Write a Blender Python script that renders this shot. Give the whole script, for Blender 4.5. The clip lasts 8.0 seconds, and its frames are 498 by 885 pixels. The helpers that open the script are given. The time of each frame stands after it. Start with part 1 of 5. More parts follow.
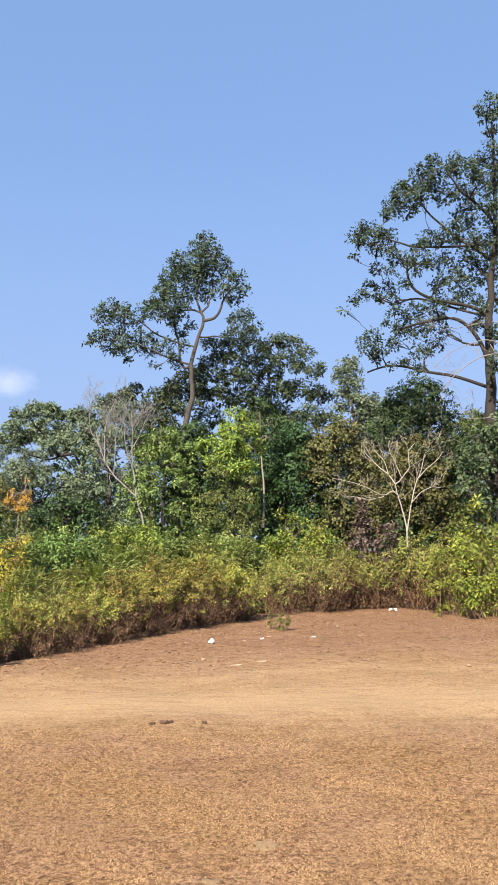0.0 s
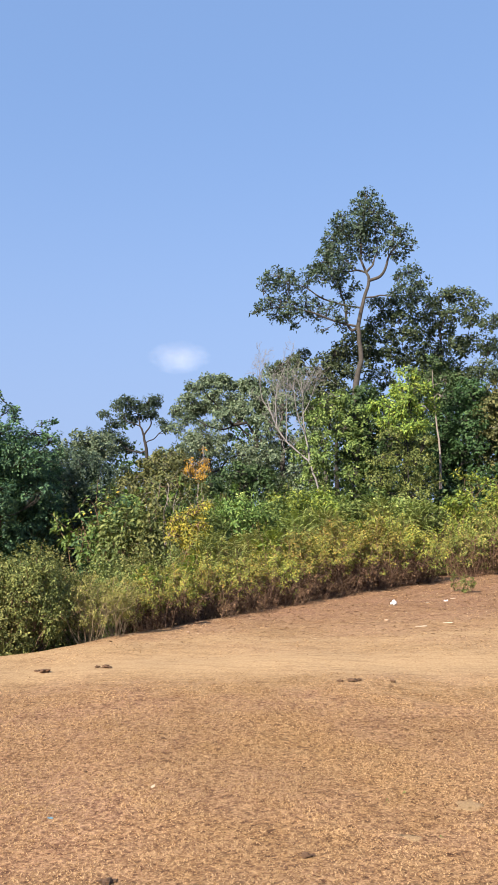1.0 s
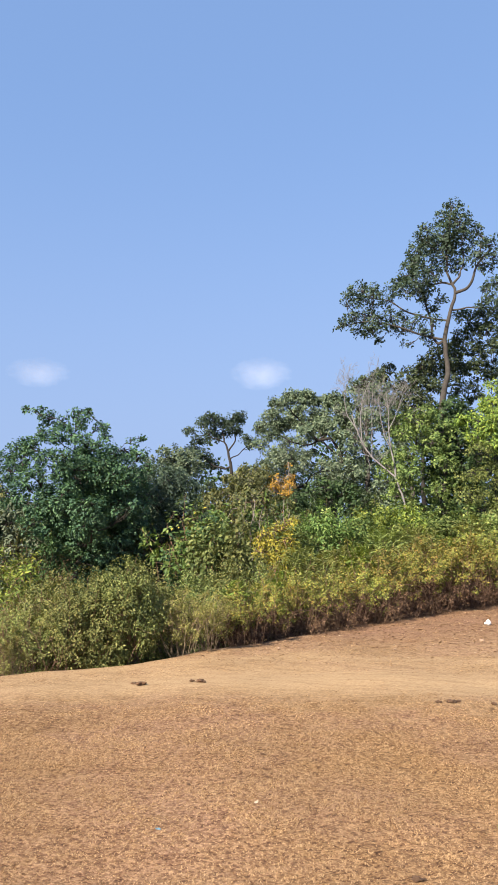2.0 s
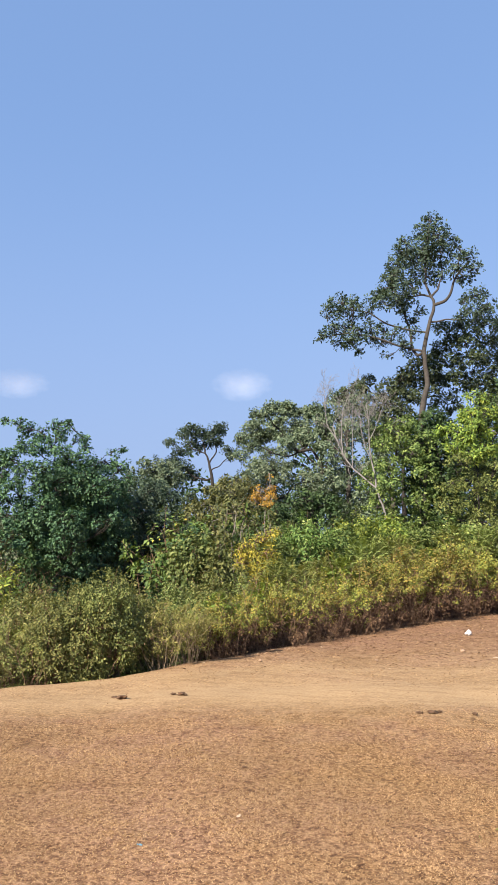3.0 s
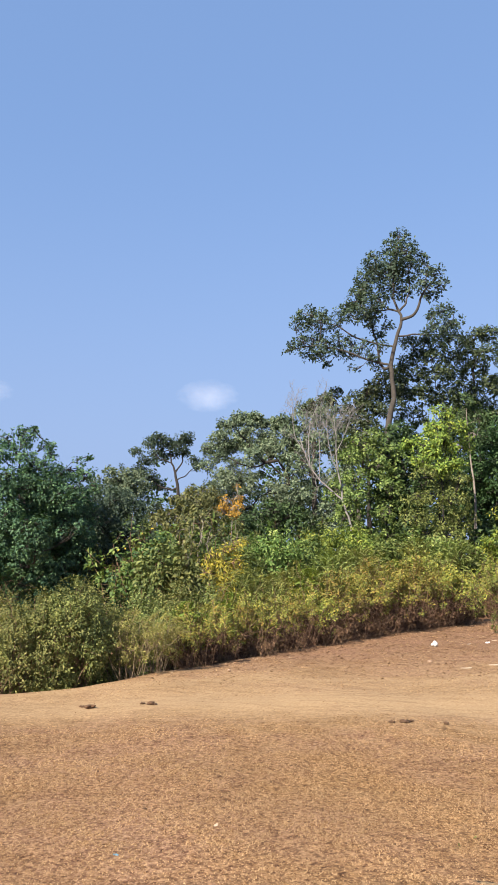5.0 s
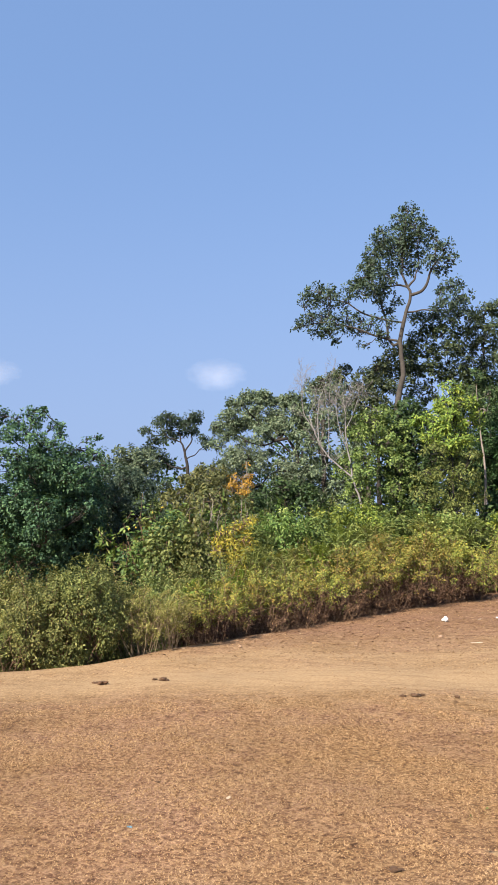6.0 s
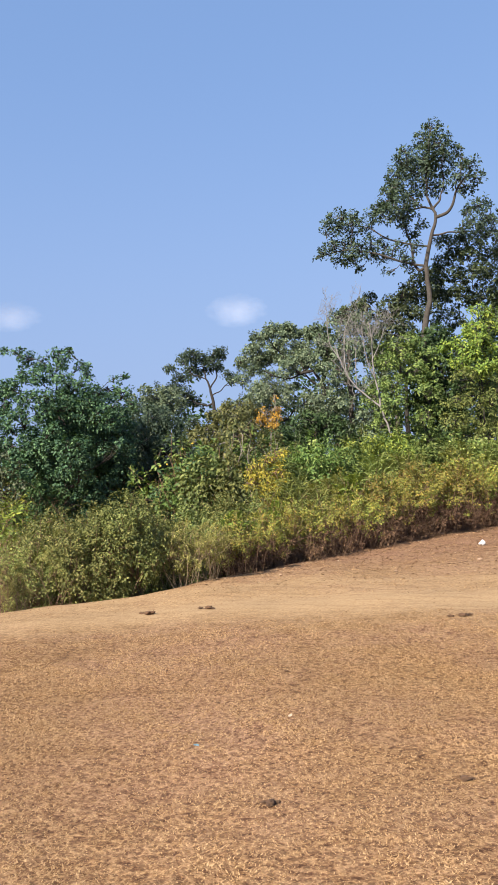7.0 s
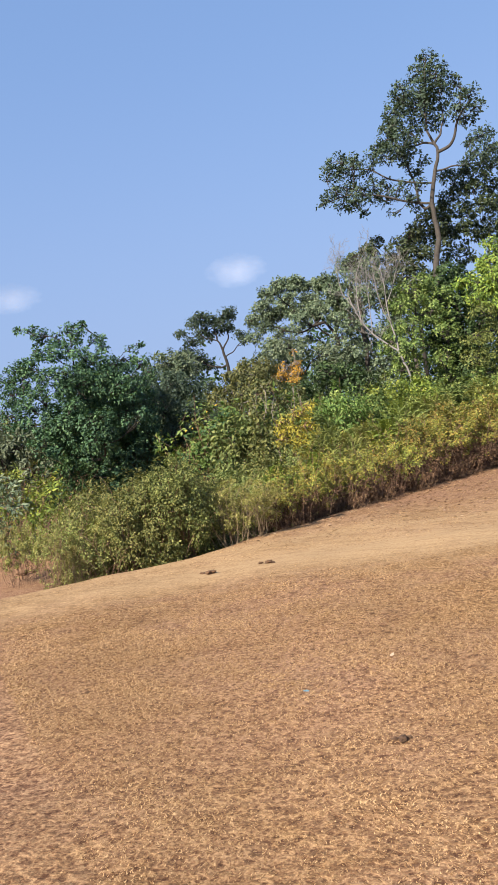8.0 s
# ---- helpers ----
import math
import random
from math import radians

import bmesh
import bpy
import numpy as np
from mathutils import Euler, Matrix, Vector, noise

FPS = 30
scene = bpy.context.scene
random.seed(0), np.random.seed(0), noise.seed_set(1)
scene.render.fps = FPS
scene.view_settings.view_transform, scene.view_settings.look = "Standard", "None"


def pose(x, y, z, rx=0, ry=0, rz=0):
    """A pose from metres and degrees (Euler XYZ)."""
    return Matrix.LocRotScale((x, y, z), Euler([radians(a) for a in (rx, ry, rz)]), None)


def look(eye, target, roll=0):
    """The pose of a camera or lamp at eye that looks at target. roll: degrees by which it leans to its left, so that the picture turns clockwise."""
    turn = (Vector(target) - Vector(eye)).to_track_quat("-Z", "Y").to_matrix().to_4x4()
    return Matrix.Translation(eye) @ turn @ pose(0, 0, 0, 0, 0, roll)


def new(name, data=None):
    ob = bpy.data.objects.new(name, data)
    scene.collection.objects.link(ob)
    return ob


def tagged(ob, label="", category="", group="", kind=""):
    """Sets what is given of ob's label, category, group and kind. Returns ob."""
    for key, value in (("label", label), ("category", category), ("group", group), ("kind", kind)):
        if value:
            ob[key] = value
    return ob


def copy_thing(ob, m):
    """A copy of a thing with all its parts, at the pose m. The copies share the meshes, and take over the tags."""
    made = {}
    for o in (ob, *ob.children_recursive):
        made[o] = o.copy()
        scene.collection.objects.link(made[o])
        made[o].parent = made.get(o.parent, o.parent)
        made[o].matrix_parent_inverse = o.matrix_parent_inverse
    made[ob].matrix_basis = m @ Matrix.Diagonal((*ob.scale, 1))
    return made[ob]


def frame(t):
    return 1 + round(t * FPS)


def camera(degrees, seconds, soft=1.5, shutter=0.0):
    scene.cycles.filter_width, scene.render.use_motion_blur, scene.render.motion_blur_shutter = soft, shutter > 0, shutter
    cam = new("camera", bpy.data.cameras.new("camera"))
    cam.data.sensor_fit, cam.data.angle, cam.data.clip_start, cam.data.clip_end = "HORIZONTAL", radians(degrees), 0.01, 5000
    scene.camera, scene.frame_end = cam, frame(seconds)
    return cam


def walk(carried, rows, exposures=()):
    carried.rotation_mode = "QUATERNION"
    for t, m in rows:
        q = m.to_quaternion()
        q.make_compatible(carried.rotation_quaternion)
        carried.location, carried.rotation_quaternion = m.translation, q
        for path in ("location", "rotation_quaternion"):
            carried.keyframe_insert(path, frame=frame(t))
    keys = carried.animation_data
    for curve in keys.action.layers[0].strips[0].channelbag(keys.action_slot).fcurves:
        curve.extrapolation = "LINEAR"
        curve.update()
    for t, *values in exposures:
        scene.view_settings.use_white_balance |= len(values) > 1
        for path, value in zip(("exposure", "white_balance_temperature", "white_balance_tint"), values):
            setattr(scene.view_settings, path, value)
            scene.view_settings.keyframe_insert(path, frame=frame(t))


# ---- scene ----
cam = camera(35.87, 8.0, soft=1.1)
PATH = [
    (0.0, pose(0.000, -0.000, 1.600, 99.00, 0.00, 0.00)),
    (0.5, pose(-0.023, 0.124, 1.548, 97.15, 0.72, 6.99)),
    (1.0, pose(-0.069, 0.124, 1.530, 96.59, 0.96, 12.87)),
    (1.5, pose(-0.140, 0.066, 1.538, 97.26, 0.25, 17.32)),
    (1.7, pose(-0.157, 0.059, 1.536, 97.55, 0.23, 18.60)),
    (2.8, pose(-0.183, 0.068, 1.532, 98.33, 0.90, 18.90)),
    (3.0, pose(-0.173, 0.053, 1.537, 98.65, 0.82, 17.57)),
    (3.5, pose(-0.175, 0.022, 1.549, 99.25, 0.48, 15.54)),
    (4.0, pose(-0.214, 0.051, 1.531, 99.64, 0.29, 14.75)),
    (5.5, pose(-0.302, 0.060, 1.491, 99.03, 0.34, 15.02)),
    (6.0, pose(-0.296, 0.088, 1.482, 97.88, 0.76, 15.61)),
    (6.5, pose(-0.340, 0.114, 1.460, 95.99, 1.14, 16.10)),
    (7.0, pose(-0.479, 0.150, 1.411, 93.18, 2.75, 17.59)),
    (7.5, pose(-0.662, 0.215, 1.417, 92.04, 5.82, 19.98)),
    (8.0, pose(-0.881, 0.118, 1.368, 90.33, 8.07, 18.77)),
]
walk(cam, PATH, [(0.0, 1.38, 6900, 13), (3.0, 1.3, 6900, 13), (8.0, 1.25, 6900, 13)])

# ---- daylight ----
SUN_FROM = Vector((-0.33, -0.94, 0.68)).normalized()
sun = new("sun", bpy.data.lights.new("sun", "SUN"))
sun.data.energy, sun.data.angle, sun.data.color = 4.6, radians(0.6), (1.0, 0.92, 0.80)
sun.matrix_world = look((-30, -20, 40), Vector((-30, -20, 40)) - SUN_FROM)
world = bpy.data.worlds.new("world")
scene.world = world
world.use_nodes = True
wt = world.node_tree
sky = wt.nodes.new("ShaderNodeTexSky")
sky.sky_type, sky.sun_disc = "NISHITA", False
sky.sun_elevation = math.asin(SUN_FROM.z)
sky.sun_rotation = math.atan2(SUN_FROM.x, SUN_FROM.y)
sky.air_density, sky.dust_density, sky.ozone_density = 1.0, 0.3, 2.5
haze = wt.nodes.new("ShaderNodeMix")
haze.data_type = "RGBA"
haze.inputs[0].default_value = 0.7
haze.inputs[7].default_value = (0.93, 1.72, 3.4, 1)
wt.links.new(sky.outputs[0], haze.inputs[6])
low = wt.nodes.new("ShaderNodeMix")
low.data_type = "RGBA"
low.inputs[7].default_value = (1.4, 2.0, 3.35, 1)
up = wt.nodes.new("ShaderNodeTexCoord")
split = wt.nodes.new("ShaderNodeSeparateXYZ")
near_horizon = wt.nodes.new("ShaderNodeMapRange")
near_horizon.interpolation_type = "SMOOTHSTEP"
for sock, v in (("From Min", -0.05), ("From Max", 0.55), ("To Min", 0.95), ("To Max", 0.0)):
    near_horizon.inputs[sock].default_value = v
wt.links.new(up.outputs["Generated"], split.inputs[0])
wt.links.new(split.outputs["Z"], near_horizon.inputs["Value"])
wt.links.new(near_horizon.outputs[0], low.inputs[0])
wt.links.new(haze.outputs[2], low.inputs[6])
wt.links.new(low.outputs[2], wt.nodes["Background"].inputs["Color"])
wt.nodes["Background"].inputs["Strength"].default_value = 0.1


# ---- node helpers ----
def material(name):
    m = bpy.data.materials.new(name)
    m.use_nodes = True
    t = m.node_tree
    return m, t, t.nodes["Principled BSDF"]


def node(t, kind, **values):
    n = t.nodes.new("ShaderNode" + kind)
    for k, v in values.items():
        n.inputs[k.replace("_", " ")].default_value = v
    return n


def noise_tex(t, scale, detail=4.0, rough=0.6, coords="Object"):
    c = t.nodes.new("ShaderNodeTexCoord")
    n = node(t, "TexNoise", Scale=scale, Detail=detail, Roughness=rough)
    t.links.new(c.outputs[coords], n.inputs["Vector"])
    return n.outputs["Fac"]


def ramp(t, fac, stops):
    r = t.nodes.new("ShaderNodeValToRGB")
    while len(r.color_ramp.elements) < len(stops):
        r.color_ramp.elements.new(0.5)
    for e, (at, col) in zip(r.color_ramp.elements, stops):
        e.position, e.color = at, (*col, 1)
    t.links.new(fac, r.inputs[0])
    return r.outputs[0]


def mix(t, fac, a, b, kind="MIX"):
    m = t.nodes.new("ShaderNodeMix")
    m.data_type, m.blend_type = "RGBA", kind
    for sock, v in ((m.inputs[0], fac), (m.inputs[6], a), (m.inputs[7], b)):
        if isinstance(v, (int, float)):
            sock.default_value = v
        elif isinstance(v, tuple):
            sock.default_value = (*v, 1)
        else:
            t.links.new(v, sock)
    return m.outputs[2]


def bump(t, bsdf, height, strength, distance):
    b = node(t, "Bump", Strength=strength, Distance=distance)
    t.links.new(height, b.inputs["Height"])
    t.links.new(b.outputs[0], bsdf.inputs["Normal"])


# ---- materials ----
def leaf_material(name, stops, translucent=0.2, rough=0.6, shift=0.045):
    """Leaves: colour varies from leaf to leaf and a little from plant to plant; light shines through."""
    m, t, b = material(name)
    geo = t.nodes.new("ShaderNodeNewGeometry")
    info = t.nodes.new("ShaderNodeObjectInfo")
    col = ramp(t, geo.outputs["Random Per Island"], stops)
    hsv = node(t, "HueSaturation")
    for sock, lo, hi in (("Hue", 0.5 - shift * 0.35, 0.5 + shift * 0.35), ("Value", 1 - shift * 3, 1 + shift * 3)):
        mr = node(t, "MapRange", To_Min=lo, To_Max=hi)
        t.links.new(info.outputs["Random"], mr.inputs["Value"])
        t.links.new(mr.outputs[0], hsv.inputs[sock])
    t.links.new(col, hsv.inputs["Color"])
    patch = ramp(t, noise_tex(t, 0.9, 2), [(0.3, (0.78, 0.78, 0.78)), (0.7, (1.15, 1.15, 1.15))])
    col = mix(t, 1.0, hsv.outputs[0], patch, "MULTIPLY")
    t.links.new(col, b.inputs["Base Color"])
    b.inputs["Roughness"].default_value = rough
    b.inputs["Specular IOR Level"].default_value = 0.25
    tr = node(t, "BsdfTranslucent")
    t.links.new(mix(t, 1.0, col, (1.25, 1.2, 0.5), "MULTIPLY"), tr.inputs["Color"])
    ms = node(t, "MixShader", Fac=translucent)
    out = t.nodes["Material Output"]
    t.links.new(b.outputs[0], ms.inputs[1])
    t.links.new(tr.outputs[0], ms.inputs[2])
    t.links.new(ms.outputs[0], out.inputs["Surface"])
    return m


def bark_material(name, dark, light, scale=6.0):
    m, t, b = material(name)
    n = noise_tex(t, scale, 6, 0.7)
    n2 = noise_tex(t, scale * 7, 3)
    t.links.new(mix(t, 0.5, ramp(t, n, [(0.3, dark), (0.7, light)]), ramp(t, n2, [(0.3, dark), (0.75, light)])), b.inputs["Base Color"])
    b.inputs["Roughness"].default_value = 0.9
    bump(t, b, n2, 0.6, 0.03)
    return m


LEAF_SAL = leaf_material("sal_leaf", [(0, (0.030, 0.052, 0.036)), (0.55, (0.055, 0.090, 0.060)), (1, (0.108, 0.148, 0.100))], 0.3)
LEAF_DARK = leaf_material("dark_leaf", [(0, (0.022, 0.046, 0.018)), (0.6, (0.045, 0.095, 0.033)), (1, (0.094, 0.148, 0.055))], shift=0.045)
LEAF_DEEP = leaf_material("deep_green_leaf", [(0, (0.022, 0.058, 0.032)), (0.6, (0.052, 0.115, 0.058)), (1, (0.13, 0.22, 0.10))])
LEAF_MID = leaf_material("mid_green_leaf", [(0, (0.066, 0.098, 0.028)), (0.6, (0.138, 0.178, 0.05)), (1, (0.25, 0.28, 0.085))], shift=0.075)
LEAF_LIME = leaf_material("lime_leaf", [(0, (0.095, 0.14, 0.025)), (0.6, (0.19, 0.23, 0.038)), (1, (0.3, 0.315, 0.052))])
LEAF_FRESH = leaf_material("fresh_green_leaf", [(0, (0.094, 0.154, 0.033)), (0.6, (0.182, 0.26, 0.05)), (1, (0.33, 0.37, 0.066))])
LEAF_FERN = leaf_material("feathery_leaf", [(0, (0.115, 0.15, 0.045)), (0.6, (0.225, 0.265, 0.078)), (1, (0.37, 0.385, 0.125))], shift=0.075)
LEAF_HEDGE = leaf_material("yellowing_shrub_leaf", [(0, (0.11, 0.14, 0.036)), (0.45, (0.225, 0.245, 0.052)), (0.8, (0.315, 0.295, 0.064)), (1, (0.38, 0.26, 0.062))], shift=0.075)
LEAF_OLIVE = leaf_material("olive_leaf", [(0, (0.116, 0.143, 0.046)), (0.5, (0.215, 0.242, 0.072)), (1, (0.374, 0.347, 0.121))], shift=0.075)
LEAF_HEDGE_DULL = leaf_material("dull_yellowing_shrub_leaf", [(0, (0.10, 0.135, 0.035)), (0.5, (0.21, 0.24, 0.058)), (0.85, (0.30, 0.285, 0.075)), (1, (0.34, 0.25, 0.08))], shift=0.06)
LEAF_BUSH = leaf_material("dull_green_shrub_leaf", [(0, (0.075, 0.10, 0.030)), (0.6, (0.16, 0.185, 0.056)), (1, (0.29, 0.295, 0.095))], shift=0.07)
LEAF_LEAFY = leaf_material("leafy_green_leaf", [(0, (0.055, 0.098, 0.024)), (0.6, (0.11, 0.168, 0.042)), (1, (0.20, 0.25, 0.07))], shift=0.07)
LEAF_DRY = leaf_material("withered_brown_leaf", [(0, (0.045, 0.025, 0.015)), (0.6, (0.11, 0.062, 0.036)), (1, (0.22, 0.135, 0.075))], 0.05, 0.8, 0.03)
LEAF_DULL = leaf_material("dull_broad_leaf", [(0, (0.05, 0.075, 0.022)), (0.6, (0.105, 0.135, 0.04)), (1, (0.20, 0.22, 0.07))], shift=0.07)
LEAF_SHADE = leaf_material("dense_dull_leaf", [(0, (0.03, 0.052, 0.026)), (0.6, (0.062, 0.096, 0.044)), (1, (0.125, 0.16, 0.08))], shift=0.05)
LEAF_PALE = leaf_material("pale_olive_leaf", [(0, (0.15, 0.17, 0.05)), (0.5, (0.27, 0.275, 0.085)), (1, (0.42, 0.37, 0.14))], 0.3, shift=0.05)
LEAF_BROWN = leaf_material("olive_brown_leaf", [(0, (0.048, 0.058, 0.023)), (0.5, (0.10, 0.112, 0.04)), (1, (0.18, 0.172, 0.064))])
LEAF_PURPLE = leaf_material("withered_purple_leaf", [(0, (0.05, 0.036, 0.034)), (0.6, (0.125, 0.092, 0.083)), (1, (0.24, 0.19, 0.17))])
LEAF_YELLOW = leaf_material("yellow_leaf", [(0, (0.13, 0.15, 0.03)), (0.5, (0.30, 0.27, 0.04)), (1, (0.44, 0.35, 0.06))])
LEAF_ORANGE = leaf_material("orange_leaf", [(0, (0.15, 0.14, 0.035)), (0.4, (0.36, 0.215, 0.032)), (1, (0.48, 0.3, 0.05))])
LEAF_GREY = leaf_material("grey_green_leaf", [(0, (0.063, 0.092, 0.058)), (0.6, (0.12, 0.163, 0.098)), (1, (0.215, 0.255, 0.165))])
BARK = bark_material("grey_brown_bark", (0.033, 0.028, 0.024), (0.125, 0.108, 0.093))
BARK_SAL = bark_material("dark_grey_bark", (0.022, 0.019, 0.016), (0.085, 0.075, 0.064))
DRY_STEM = bark_material("dry_straw_brown_stem", (0.15, 0.105, 0.062), (0.38, 0.29, 0.18))
BARK_DARK = bark_material("dark_bark", (0.01, 0.008, 0.007), (0.04, 0.034, 0.027))
BARK_PALE = bark_material("pale_bare_bark", (0.20, 0.18, 0.15), (0.42, 0.385, 0.33))
BARK_HAZE = bark_material("weathered_grey_twig", (0.13, 0.123, 0.116), (0.28, 0.268, 0.255))
BARK_GREY = bark_material("dry_grey_twig", (0.144, 0.12, 0.104), (0.288, 0.256, 0.224))
STEM = bark_material("brown_stem", (0.077, 0.043, 0.027), (0.264, 0.162, 0.099))


def ground_material():
    m, t, b = material("dry_soil")
    track = t.nodes.new("ShaderNodeAttribute")
    track.attribute_name = "track"
    litter = t.nodes.new("ShaderNodeAttribute")
    litter.attribute_name = "litter"
    fine = noise_tex(t, 34, 4, 0.62)

    def strands(scale):
        """Short crooked strands: the lines along which a noise passes its middle."""
        n = noise_tex(t, scale, 2, 0.5)
        d = node(t, "Math")
        d.operation = "SUBTRACT"
        d.inputs[1].default_value = 0.5
        t.links.new(n, d.inputs[0])
        a = node(t, "Math")
        a.operation = "ABSOLUTE"
        t.links.new(d.outputs[0], a.inputs[0])
        return a.outputs[0]

    thatch = strands(19)
    wisps = strands(34)
    grit = noise_tex(t, 110, 3, 0.7)
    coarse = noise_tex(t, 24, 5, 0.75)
    mid = noise_tex(t, 4.0, 5, 0.65)
    wide = noise_tex(t, 0.55, 4, 0.6)

    def mottled(dark, mean, light):
        """Strands of straw over bare soil at two sizes."""
        a = ramp(t, fine, [(0.36, dark), (0.49, mean), (0.62, light)])
        c = ramp(t, grit, [(0.32, dark), (0.5, mean), (0.68, light)])
        s = mix(t, 0.45, ramp(t, thatch, [(0.015, light), (0.05, mean), (0.085, dark)]), ramp(t, wisps, [(0.015, light), (0.05, mean), (0.085, dark)]))
        soft = mix(t, 0.4, mix(t, 0.38, a, c), ramp(t, coarse, [(0.38, dark), (0.49, mean), (0.62, light)]))
        return mix(t, 0.55, soft, s)

    grass = mottled((0.045, 0.019, 0.009), (0.18, 0.088, 0.036), (0.42, 0.27, 0.122))
    sand = mottled((0.262, 0.166, 0.086), (0.353, 0.236, 0.126), (0.43, 0.3, 0.166))
    red = mottled((0.065, 0.027, 0.017), (0.215, 0.108, 0.063), (0.43, 0.28, 0.165))
    base = mix(t, ramp(t, wide, [(0.42, (0, 0, 0)), (0.6, (1, 1, 1))]), grass, red)
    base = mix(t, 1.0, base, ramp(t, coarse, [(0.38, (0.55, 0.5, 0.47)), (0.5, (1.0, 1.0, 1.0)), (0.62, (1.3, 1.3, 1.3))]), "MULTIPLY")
    base = mix(t, ramp(t, mid, [(0.35, (0.0, 0.0, 0.0)), (0.75, (0.22, 0.22, 0.22))]), base, sand)

    def edged(attr, lo, hi):
        a = node(t, "Math")
        a.operation = "MULTIPLY_ADD"
        a.inputs[1].default_value = 1.3
        t.links.new(mid, a.inputs[0])
        t.links.new(attr.outputs["Fac"], a.inputs[2])
        r = node(t, "MapRange", From_Min=lo, From_Max=hi)
        t.links.new(a.outputs[0], r.inputs["Value"])
        return r.outputs[0]

    stretch = node(t, "Mapping", Scale=(0.3, 1.9, 1.0))
    t.links.new(t.nodes.new("ShaderNodeTexCoord").outputs["Object"], stretch.inputs["Vector"])
    drift = node(t, "TexNoise", Scale=4.2, Detail=5.0, Roughness=0.7)
    t.links.new(stretch.outputs[0], drift.inputs["Vector"])
    wisp = ramp(t, drift.outputs["Fac"], [(0.36, (0.6, 0.54, 0.5)), (0.5, (1.0, 1.0, 1.0)), (0.66, (1.12, 1.12, 1.1))])
    col = mix(t, edged(litter, 0.75, 2.1), base, red)
    col = mix(t, edged(track, 0.75, 1.75), col, sand)
    col = mix(t, 0.35, col, wisp, "MULTIPLY")
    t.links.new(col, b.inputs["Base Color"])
    b.inputs["Roughness"].default_value = 0.95
    b.inputs["Specular IOR Level"].default_value = 0.15
    bump(t, b, fine, 0.6, 0.02)
    return m


SOIL = ground_material()
STRAW = leaf_material("dry_straw", [(0, (0.10, 0.05, 0.024)), (0.25, (0.22, 0.12, 0.056)), (0.55, (0.385, 0.24, 0.12)), (1, (0.49, 0.33, 0.176))], 0.03, 0.9, 0.0)
STRAW.node_tree.nodes["Principled BSDF"].inputs["Specular IOR Level"].default_value = 0.06


LITTER = leaf_material("fallen_leaf", [(0, (0.094, 0.047, 0.03)), (0.5, (0.211, 0.117, 0.069)), (0.85, (0.328, 0.211, 0.125)), (1, (0.452, 0.351, 0.242))], 0.1, 0.8, 0.0)


def plain_material(name, a, b_, scale, rough=0.8, strength=0.3, distance=0.01):
    m, t, b = material(name)
    n = noise_tex(t, scale, 5, 0.65)
    t.links.new(ramp(t, n, [(0.3, a), (0.7, b_)]), b.inputs["Base Color"])
    b.inputs["Roughness"].default_value = rough
    bump(t, b, n, strength, distance)
    return m


PLASTIC = plain_material("white_plastic", (0.42, 0.41, 0.40), (0.62, 0.61, 0.60), 14, 0.45)
CHIP = plain_material("pale_wood", (0.34, 0.27, 0.19), (0.5, 0.42, 0.32), 30, 0.8)
DUNG = plain_material("dry_dung", (0.06, 0.032, 0.018), (0.22, 0.12, 0.062), 22, 0.95, 0.8, 0.02)
BARE_SOIL = plain_material("crumbly_sandy_soil", (0.24, 0.15, 0.07), (0.42, 0.28, 0.14), 26, 0.95, 0.8, 0.02)
STONE = plain_material("earthy_stone", (0.208, 0.128, 0.08), (0.4, 0.28, 0.184), 18, 0.9, 0.5)
BLUE = plain_material("blue_plastic", (0.04, 0.128, 0.192), (0.112, 0.256, 0.336), 20, 0.5)


# ---- mesh helpers ----
def mesh_of(name, verts, tris):
    """A mesh from arrays of corners and triangles."""
    v, f = np.asarray(verts, np.float32).reshape(-1, 3), np.asarray(tris, np.int32).reshape(-1, 3)
    me = bpy.data.meshes.new(name)
    me.vertices.add(len(v))
    me.vertices.foreach_set("co", v.ravel())
    me.loops.add(f.size)
    me.loops.foreach_set("vertex_index", f.ravel())
    me.polygons.add(len(f))
    me.polygons.foreach_set("loop_start", np.arange(0, f.size, 3, dtype=np.int32))
    me.update(calc_edges=True)
    return me


def child(name, me, mat, parent, label="", kind="", smooth=False):
    me.materials.append(mat)
    if smooth:
        me.polygons.foreach_set("use_smooth", np.ones(len(me.polygons), bool))
    ob = new(name, me)
    ob.parent = parent
    return tagged(ob, label, kind=kind)


